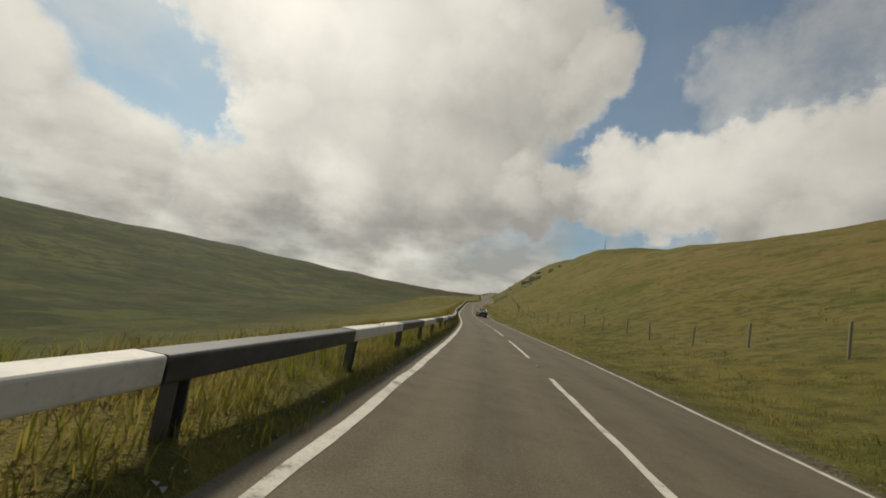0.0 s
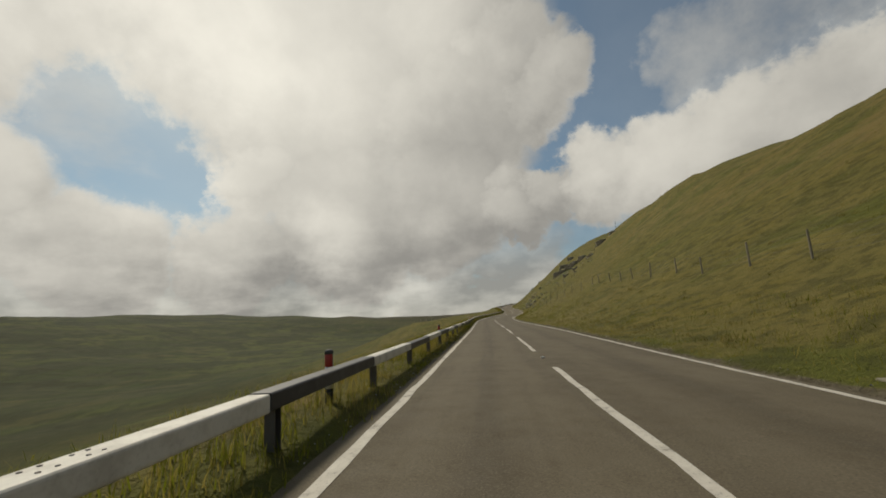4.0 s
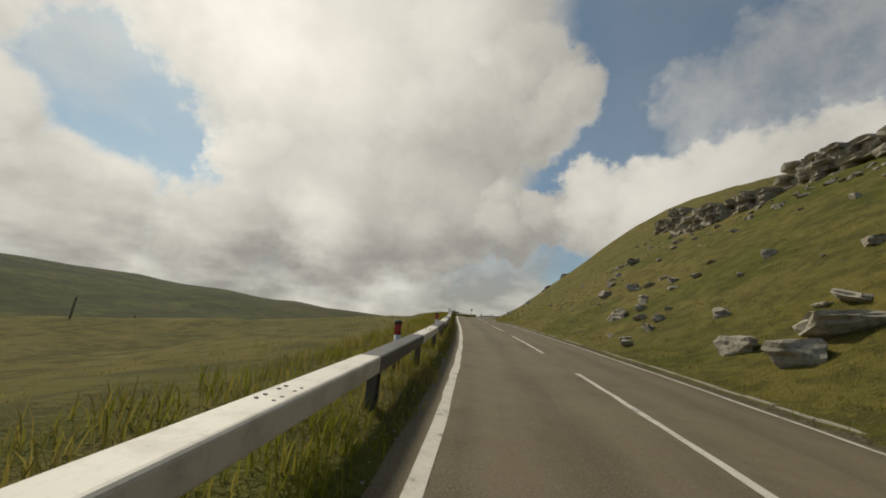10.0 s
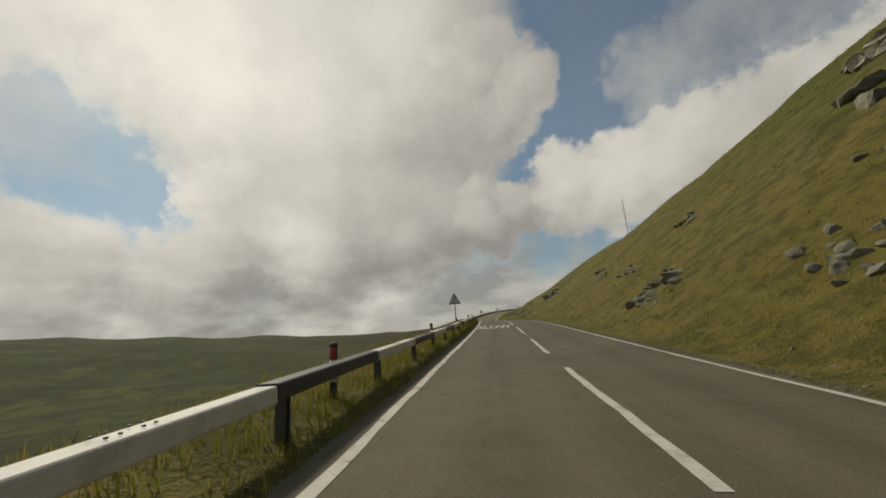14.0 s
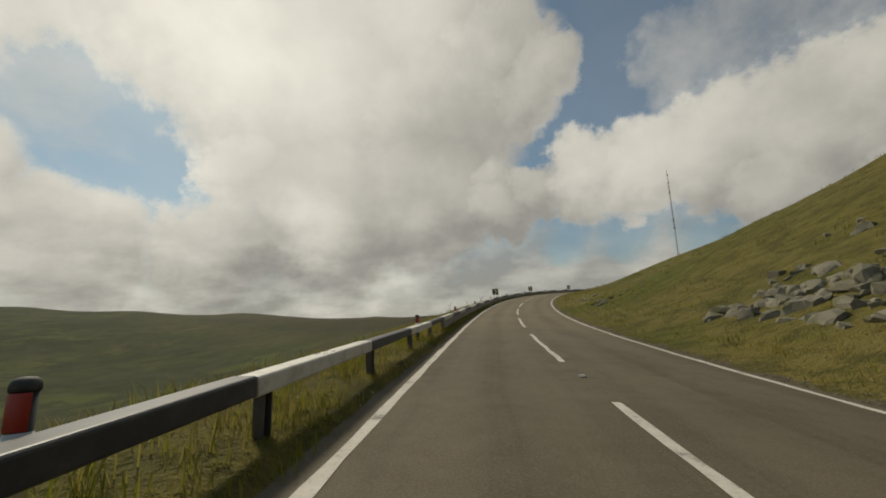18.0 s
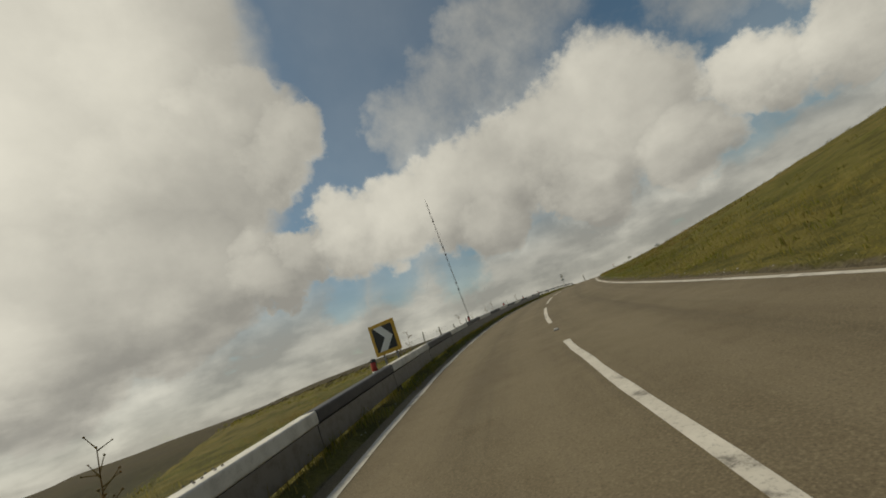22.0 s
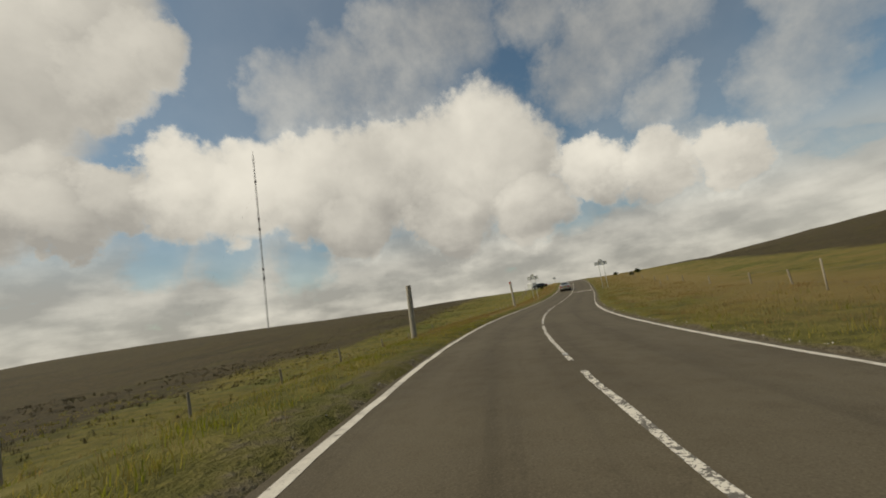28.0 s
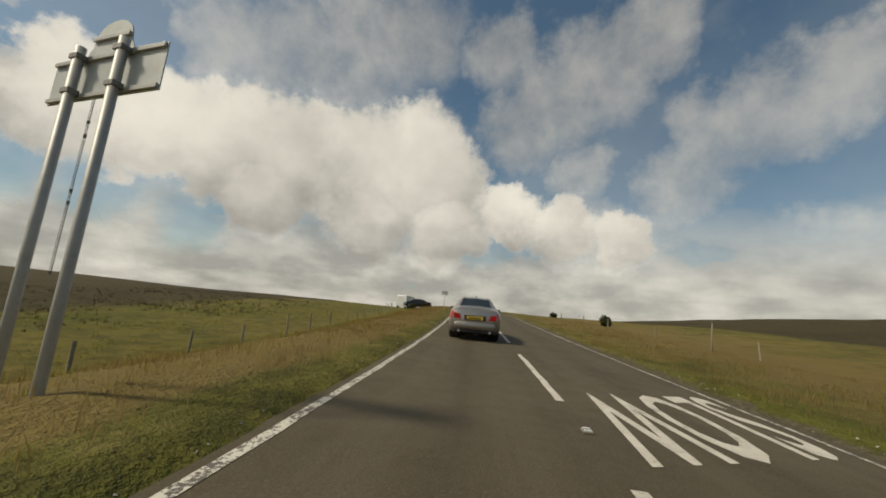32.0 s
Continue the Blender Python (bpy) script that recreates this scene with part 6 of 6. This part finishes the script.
def coupe():
    t = thing("car", "glossy black four-door coupe car with chrome grille bars and silver wheels", "car")
    wheels = ((-1.43, 0.335), (1.43, 0.335))
    table = ((-2.45, 0.68, 0.74, 0.68, 0.54, 0.42, 0.60, 0.86, 0.93), (-2.36, 0.80, 0.87, 0.80, 0.62, 0.30, 0.62, 0.94, 1.00), (-1.95, 0.86, 0.925, 0.86, 0.64, 0.22, 0.64, 1.00, 1.07), (-1.65, 0.87, 0.93, 0.86, 0.60, 0.20, 0.64, 1.01, 1.14),
             (-0.80, 0.87, 0.935, 0.87, 0.60, 0.18, 0.64, 1.00, 1.37), (-0.20, 0.87, 0.935, 0.87, 0.62, 0.17, 0.64, 0.99, 1.42), (0.15, 0.87, 0.935, 0.87, 0.62, 0.17, 0.64, 0.98, 1.415), (0.40, 0.87, 0.935, 0.87, 0.61, 0.17, 0.64, 0.98, 1.37),
             (1.10, 0.87, 0.935, 0.86, 0.74, 0.18, 0.64, 0.97, 1.03), (1.70, 0.87, 0.93, 0.84, 0.71, 0.19, 0.62, 0.92, 0.985), (2.10, 0.86, 0.91, 0.80, 0.66, 0.20, 0.58, 0.85, 0.92), (2.32, 0.84, 0.88, 0.77, 0.62, 0.20, 0.54, 0.80, 0.87),
             (2.42, 0.81, 0.85, 0.73, 0.58, 0.21, 0.50, 0.76, 0.825), (2.47, 0.78, 0.81, 0.68, 0.52, 0.24, 0.47, 0.70, 0.765))

    def kinds(u, v, x, y, z):
        if 3.05 < u < 3.93 and v > 5.25:
            return "rear_window"
        if 7.10 < u < 7.93 and v > 5.20:
            return "windscreen"
        if 4.10 < v < 4.90 and 3.30 + 0.65 * (v - 4) < u < 7.72 - 0.72 * (v - 4):
            return "body" if 5.10 < u < 5.24 else ("side_window" if u > 5.2 else "rear_side_window")
        if y > 1.98 and x > 0.50 and 3.55 + 0.35 * (2.47 - y) < v < 4.45 and z > 0.50:
            return "headlamp"
        if y < -2.1 and x > 0.45 and 0.70 < z < 0.9 and v < 4.2:
            return "tail_lamp"
        return "body"
    coachwork(t, table, kinds, wheels, M_CARBLACK, {"body": (M_CARBLACK, "glossy black paint"), "rear_window": (M_GLASS, "dark rear window"), "windscreen": (M_GLASS, "dark windscreen"), "side_window": (M_GLASS, "dark side window"),
                                                    "rear_side_window": (M_GLASS, "dark side window"), "tail_lamp": (M_TAIL, "red tail lamp"), "headlamp": (M_LAMP, "clear headlamp")})
    add_wheels(t, wheels, 0.935, 5)
    for side in (-1, 1):
        door_mirror(t, 0.86, 0.72, 0.99, side, M_CARBLACK)
        bm = bmesh.new()
        bmesh.ops.create_uvsphere(bm, u_segments=14, v_segments=8, radius=0.06, matrix=Matrix.Translation((side * 0.70, 2.38, 0.64)))
        part("lamp_lens", bm, M_RIM, t, "bright lamp lens", True)
        bm = bmesh.new()
        rod(bm, (side * 0.64, 2.36, 0.33), (side * 0.64, 2.47, 0.33), 0.05, seg=16)
        part("fog_lamp", bm, M_LAMP, t, "round fog lamp")
        bm = bmesh.new()
        slab(bm, [(side * 0.34, 0.24), (side * 0.66, 0.25), (side * 0.72, 0.36), (side * 0.36, 0.35)], 2.40, 2.462)
        part("air_intake", bm, M_TRIM, t, "black lower air intake")
        bm = bmesh.new()
        pts = [(0.872, -1.45, 1.02), (0.882, -0.8, 1.015), (0.884, -0.1, 1.005), (0.882, 0.5, 0.995), (0.868, 0.92, 0.985)]
        for a, b in zip(pts[:-1], pts[1:]):
            rod(bm, (side * a[0], a[1], a[2]), (side * b[0], b[1], b[2]), 0.010, seg=6)
        part("window_trim", bm, M_CHROME, t, "thin chrome window trim")
        bm = bmesh.new()
        line = [(0.765, 1.10, 1.025), (0.64, 0.40, 1.375), (0.645, 0.15, 1.425), (0.645, -0.2, 1.43), (0.625, -0.8, 1.38), (0.625, -1.65, 1.15)]
        for a, b in zip(line[:-1], line[1:]):
            rod(bm, (side * a[0], a[1], a[2]), (side * b[0], b[1], b[2]), 0.012, seg=6)
        part("roof_trim", bm, M_CHROME, t, "thin chrome roof trim")
    bm = bmesh.new()
    slab(bm, [(-0.44, 0.49), (0.44, 0.49), (0.50, 0.69), (-0.50, 0.69)], 2.40, 2.481)
    grille = part("grille", bm, M_TRIM, t, "black grille")
    for z in (0.555, 0.625):
        for x0, x1 in ((-0.46, -0.085), (0.085, 0.46)):
            bm = bmesh.new()
            box(bm, x0, x1, 2.482, 2.502, z, z + 0.022, 0.004)
            part("grille_bar", bm, M_CHROME, grille, "chrome bar")
    bm = bmesh.new()
    for i in range(24):
        a, b = i * math.tau / 24, (i + 1) * math.tau / 24
        rod(bm, (math.cos(a) * 0.085, 2.50, 0.600 + math.sin(a) * 0.085), (math.cos(b) * 0.085, 2.50, 0.600 + math.sin(b) * 0.085), 0.012, seg=6, cap=False)
    part("round_badge", bm, M_CHROME, grille, "plain chrome ring")
    bm = bmesh.new()
    box(bm, -0.26, 0.26, 2.478, 2.497, 0.325, 0.435, 0.005)
    plate = part("number_plate", bm, M_PLATEW, t, "white plate")
    for i in range(6):
        bm = bmesh.new()
        box(bm, -0.205 + i * 0.07, -0.16 + i * 0.07, 2.4975, 2.501, 0.348, 0.412)
        part("plain_bar", bm, M_SIGNBLACK, plate, "plain dark bar")
    bm = bmesh.new()
    box(bm, -0.36, 0.36, 2.42, 2.478, 0.235, 0.325, 0.01)
    part("middle_intake", bm, M_TRIM, t, "black lower air intake")
    return t


t = coupe()
t.matrix_basis = Matrix.Translation(over(75.5, 1.46, 0.0)) @ pose(0, 0, 0, -grade(75.5), 0, facing(75.5) + 186) @ Matrix.Diagonal((0.88, 0.94, 1.06, 1))


def parked_van(p, turn):
    t = thing("van", "white panel van parked on the moor beside the road", "van")
    bm = bmesh.new()
    slab_pts = [(-2.7, 0.35), (2.55, 0.35), (2.7, 0.6), (2.62, 1.05), (1.95, 1.25), (1.35, 2.05), (1.1, 2.2), (-2.6, 2.25), (-2.7, 2.1)]
    slab(bm, slab_pts, -0.95, 0.95)
    bmesh.ops.bevel(bm, geom=bm.edges[:], offset=0.05, segments=2, affect="EDGES", profile=0.5)
    part("body", bm, M_CARWHITE, t)
    for y in (-0.955, 0.955):
        bm = bmesh.new()
        slab(bm, [(0.75, 1.25), (1.75, 1.25), (1.25, 1.9), (0.75, 1.95)], y - 0.008, y + 0.008)
        part("side_window", bm, M_GLASS, t, "dark glass")
        for x in (-1.75, 1.7):
            bm = bmesh.new()
            rod(bm, (x, y - 0.1, 0.33), (x, y + 0.1, 0.33), 0.33, seg=20)
            part("wheel", bm, M_TYRE, t)
    t.matrix_basis = Matrix.Translation(p) @ pose(0, 0, 0, 0, 0, turn)


parked_van(spot(727, -11.5, 0.0), facing(727) + 75)
t = saloon("dark saloon car parked beside the white van", M_CARBLACK, "black paint")
t.matrix_basis = Matrix.Translation(spot(722, -9.2, 0.0)) @ pose(0, 0, 0, 0, 0, facing(722) + 100)


# ---- plants ----


def blades(name, label, s, d, tall, wide, per, mat, seed, kind="stuff", category="grass", lean=0.55, spread=0.15):
    """Tufts of grass blades at the given places, in one mesh."""
    rng = np.random.default_rng(seed)
    n = len(s)
    x, y = plan(s, d)
    z = mid(s)[2] + lift(s, d) - 0.03
    base = np.repeat(np.stack([x, y, z], -1), per, 0)
    h = np.repeat(tall, per) * rng.uniform(0.45, 1.15, n * per)
    a = rng.uniform(0, math.tau, n * per)
    out = np.stack([np.cos(a), np.sin(a), 0 * a], -1)
    side = np.stack([-np.sin(a), np.cos(a), 0 * a], -1)
    away = rng.uniform(0, math.tau, n * per)
    root = base + np.stack([np.cos(away), np.sin(away), 0 * a], -1) * (spread * rng.uniform(0, 1, n * per) ** 0.6)[:, None]
    bend = rng.uniform(0.1, lean, n * per) * h
    w = wide * rng.uniform(0.6, 1.3, n * per)
    midp = root + out * (bend * 0.35)[:, None] + np.stack([0 * h, 0 * h, h * 0.62], -1)
    tip = root + out * bend[:, None] + np.stack([0 * h, 0 * h, h], -1)
    verts = np.stack([root - side * w[:, None], root + side * w[:, None], midp + side * (w * 0.7)[:, None], midp - side * (w * 0.7)[:, None], tip], 1).reshape(-1, 3)
    k = np.arange(n * per)[:, None] * 5
    loops = (k + np.array([0, 1, 2, 0, 2, 3, 3, 2, 4])[None, :]).reshape(-1)
    me = bpy.data.meshes.new(name)
    me.vertices.add(len(verts))
    me.vertices.foreach_set("co", np.ascontiguousarray(verts.reshape(-1), dtype=np.float32))
    me.loops.add(len(loops))
    me.loops.foreach_set("vertex_index", loops.astype(np.int32))
    me.polygons.add(len(loops) // 3)
    me.polygons.foreach_set("loop_start", np.arange(0, len(loops), 3, dtype=np.int32))
    me.update(calc_edges=True)
    me.materials.append(mat)
    tagged(new(name, me), label, category, kind=kind)


def make_grass():
    rng = np.random.default_rng(3)

    def strip(n, s0, s1, d0, d1, power=1.0):
        return rng.uniform(s0, s1, n), d0 + (d1 - d0) * rng.uniform(0, 1, n) ** power
    s, d = strip(47500, -4, 622, -3.04, -5.2, 1.25)
    keep = bumps(s * 1.0, d * 1.0, 1.2, 31) + rng.uniform(-0.9, 0.9, len(s)) > -0.45
    keep &= ~((np.abs(s - 401.5) < 2.8) & (d > -4.5)) & ~((np.abs(s - 602) < 6) & (d > -3.9))
    s, d = s[keep], d[keep]
    blades("verge_grass", "short lush green verge grass under the guardrail", s, d, (1 - 0.5 * fade(s, 555, 590)) * (0.09 + 0.13 * fade(-d, 3.05, 3.6) + 0.09 * rng.uniform(0, 1, len(s)) ** 2), 0.0060, 8, M_GRASS, 4, lean=0.9, spread=0.20)
    s, d = strip(20000, -4, 700, -4.6, -11, 1.3)
    keep = bumps(s * 1.0, d * 1.0, 1.6, 38) + rng.uniform(-0.9, 0.9, len(s)) > -0.2
    s, d = s[keep], d[keep]
    blades("slope_grass", "rough green grass on the slope below the road", s, d, 0.08 + 0.07 * rng.uniform(0, 1, len(s)) ** 2, 0.005, 7, M_GRASS, 14, lean=0.9, spread=0.22)
    s, d = strip(26000, -4, 700, 3.68, 9.0, 1.6)
    keep = (bumps(s * 1.0, d * 1.0, 1.8, 32) + rng.uniform(-0.9, 0.9, len(s)) > -0.25) & (rng.uniform(0, 1, len(s)) > 0.75 * fade(s, 540, 590))
    s, d = s[keep], d[keep]
    blades("hill_verge_grass", "rough green grass at the foot of the hillside", s, d, 0.10 + 0.09 * fade(d, 3.6, 4.8) + 0.05 * rng.uniform(0, 1, len(s)) ** 2, 0.006, 7, M_GRASS, 5, lean=0.8, spread=0.25)
    s, d = strip(13500, -10, 560, 4.6, 42, 1.5)
    keep = bumps(s, d, 3.0, 33) + rng.uniform(-0.8, 0.8, len(s)) > -0.1
    s, d = s[keep], d[keep]
    blades("hillside_tussocks", "tussocks of rough grass across the steep hillside", s, d, 0.09 + 0.15 * rng.uniform(0, 1, len(s)) ** 2, 0.011, 13, M_TUSSOCK, 6, lean=1.5, spread=0.35)
    s, d = strip(12500, 505, 705, -3.5, -7.6, 0.8)
    keep = (bumps(s, d, 2.2, 34) + rng.uniform(-0.6, 0.6, len(s)) > -0.2) & (rng.uniform(0, 1, len(s)) < 0.25 + 0.75 * fade(s, 604, 626))
    s, d = s[keep], d[keep]
    blades("dry_verge_grass", "tall straw-coloured seeding grass along the verge", s, d, 0.14 + 0.13 * rng.uniform(0, 1, len(s)), 0.0035, 10, M_STRAW, 7, lean=0.8, spread=0.22)
    s, d = strip(14000, 520, 705, 3.8, 12.5, 1.1)
    keep = bumps(s, d, 2.2, 35) + rng.uniform(-0.6, 0.6, len(s)) > 0.0
    s, d = s[keep], d[keep]
    blades("dry_moor_grass", "straw-coloured moor grass beyond the far edge line", s, d, 0.12 + 0.10 * rng.uniform(0, 1, len(s)), 0.0045, 9, M_STRAW, 8, lean=0.8, spread=0.25)
    s, d = strip(14000, 515, 705, -7.0, -34, 1.1)
    keep = bumps(s, d, 3.0, 36) + rng.uniform(-0.8, 0.8, len(s)) > 0.0
    s, d = s[keep], d[keep]
    blades("moor_tussocks", "tussocks of moor grass and rush beyond the fence", s, d, 0.12 + 0.12 * rng.uniform(0, 1, len(s)), 0.010, 8, M_GRASS, 9, lean=1.0)
    s, d = strip(5200, -4, 540, -3.25, -4.3, 1.0)
    keep = bumps(s, d, 2.6, 37) + rng.uniform(-0.5, 0.5, len(s)) > 0.1
    s, d = s[keep], d[keep]
    blades("straw_under_rail", "dry straw-coloured grass stems beneath the guardrail", s, d, 0.10 + 0.09 * rng.uniform(0, 1, len(s)), 0.003, 8, M_STRAW, 10, lean=0.8, spread=0.2)

    s, d = strip(14000, 520, 720, -11.0, -48, 1.2)
    keep = (bumps(s, d, 4.0, 39) + rng.uniform(-0.6, 0.6, len(s)) > 0.05) & (d < -11 - 11 * fade(s, 605, 635))
    s, d = s[keep], d[keep]
    blades("heather", "low dark brown heather and bilberry across the moor", s, d, 0.16 + 0.14 * rng.uniform(0, 1, len(s)), 0.014, 9, M_HEATHER, 15, lean=1.1)


make_grass()


def weed(s, d, tall, rng):
    """A thistle-like stalk with side shoots standing above the rail."""
    bm = bmesh.new()
    tip = Vector((rng.uniform(-0.1, 0.1), rng.uniform(-0.1, 0.1), tall))
    rod(bm, (0, 0, -0.05), tip, 0.008, 0.004, seg=5)
    for i in range(12):
        k = rng.uniform(0.35, 0.98)
        a = rng.uniform(0, math.tau)
        p = tip * k
        q = p + Vector((math.cos(a) * 0.13, math.sin(a) * 0.13, rng.uniform(0.03, 0.14)))
        rod(bm, p, q, 0.006, 0.003, seg=4)
        bmesh.ops.create_icosphere(bm, subdivisions=1, radius=rng.uniform(0.007, 0.014), matrix=Matrix.Translation(q))
    ob = tagged(new("tall_weed", mesh_of(bm, "tall_weed", M_STRAW)), "tall dry weed stalk with seed heads behind the guardrail", "weed", "tall weeds behind the guardrail")
    ob.location = spot(s, d, 0)


_rng = random.Random(31)
for s in [440, 447, 455, 456.5, 458, 469, 470, 471.5, 476, 478, 479.5, 488, 490, 491.5, 494, 498, 500, 509, 512, 514, 518, 521, 523, 530, 533]:
    weed(s + _rng.uniform(-0.5, 0.5), -3.95 + _rng.uniform(-0.4, 0.2), _rng.uniform(0.75, 1.15), _rng)


def bush(s, d, size, seed):
    rng = np.random.default_rng(seed)
    t = thing("bush", "low dark green wind-shaped bush on the moor", "bush", "bushes on the moor")
    bm = bmesh.new()
    for i in range(6):
        a = i * 1.05
        rod(bm, (0, 0, -0.1), (math.cos(a) * size * 0.35, math.sin(a) * size * 0.35, size * 0.55), 0.03, 0.012, seg=5)
    part("stems", bm, M_WOOD, t)
    n = 900
    p = rng.normal(0, 1, (n, 3))
    p /= np.linalg.norm(p, axis=1)[:, None]
    p = p * (rng.uniform(0.25, 1, n) ** 0.5)[:, None] * np.array([size * 0.62, size * 0.55, size * 0.42])
    p *= (1 + 0.3 * np.sin(p[:, :1] * 5 + p[:, 1:2] * 4))
    p[:, 2] = np.abs(p[:, 2] + size * 0.40)
    u = rng.normal(0, 1, (n, 3))
    v = rng.normal(0, 1, (n, 3))
    k = 0.07 * size
    verts = np.stack([p - u * k, p + u * k * 0.5 + v * k, p + u * k - v * k * 0.4], 1).reshape(-1, 3)
    me = from_arrays("leaves", verts.tolist(), np.arange(n * 3).reshape(-1, 3).tolist(), M_LEAF)
    part("leaves", me, M_LEAF, t)
    t.location = spot(s, d, 0)


for s, d, size, seed in ((700, -7.6, 0.7, 2), (709, -7.0, 0.6, 3), (699, 13.5, 0.9, 4), (706, 16, 1.1, 5), (716, 12, 0.9, 6)):
    bush(s, d, size, seed)


def gravel(name, s0, s1, d0, d1, n, seed):
    rng = np.random.default_rng(seed)
    s = rng.uniform(s0, s1, n) if s1 - s0 > 50 else rng.normal((s0 + s1) / 2, (s1 - s0) / 4, n)
    d = rng.uniform(min(d0, d1), max(d0, d1), n)
    x, y = plan(s, d)
    z = mid(s)[2] + lift(s, d)
    r = rng.uniform(0.006, 0.022, n)
    u = rng.normal(0, 1, (n, 4, 3))
    u /= np.linalg.norm(u, axis=-1, keepdims=True)
    u = np.array([[1, 1, 0.8], [-1, -1, 0.8], [-1, 1, -0.6], [1, -1, -0.6]])[None] * 0.7 + u * 0.45
    verts = (np.stack([x, y, z], -1)[:, None] + u * r[:, None, None]).reshape(-1, 3)
    k = np.arange(n)[:, None] * 4
    faces = (k[:, None] + np.array([[0, 1, 2], [0, 3, 1], [0, 2, 3], [1, 3, 2]])[None]).reshape(-1, 3)
    tagged(new(name, from_arrays(name, verts.tolist(), faces.tolist(), M_GRAVEL)), "loose pale gravel spilled on the verge by the guardrail", "gravel", kind="stuff")


gravel("gravel_patch", 397, 406, -3.15, -4.6, 5200, 41)
gravel("edge_gravel", 255, 269, -3.15, -4.8, 1800, 42)
gravel("edge_grit", -2, 700, -2.78, -3.15, 9000, 43)
gravel("far_edge_grit", -2, 700, 3.28, 3.6, 6000, 44)


def litter(name, label, s, d, size, mat, seed):
    """A crumpled scrap: a short tube or wad pressed out of shape."""
    rng = random.Random(seed)
    bm = bmesh.new()
    rod(bm, (0, 0, 0), (size, 0, 0), size * 0.28, size * 0.25, seg=10)
    bmesh.ops.subdivide_edges(bm, edges=[e for e in bm.edges if abs(e.verts[0].co.x - e.verts[1].co.x) > size * 0.5], cuts=3)
    for v in bm.verts:
        v.co += Vector((rng.uniform(-1, 1), rng.uniform(-1, 1), rng.uniform(-1, 1))) * size * 0.06
    ob = tagged(new(name, mesh_of(bm, name, mat, True)), label, "litter", "litter in the verge")
    ob.matrix_basis = Matrix.Translation(spot(s, d, size * 0.35)) @ pose(0, 0, 0, 10, 12, rng.uniform(0, 180))


litter("crushed_can", "crushed faded red can lying in the hillside grass", 401, 4.5, 0.16, M_LITTER, 1)
litter("paper_scrap", "crumpled white scrap lying in the verge grass", 283, -3.6, 0.17, M_PAPER, 2)
litter("paper_scrap", "crumpled white scrap lying in the verge grass", 20.2, -3.75, 0.15, M_PAPER, 3)
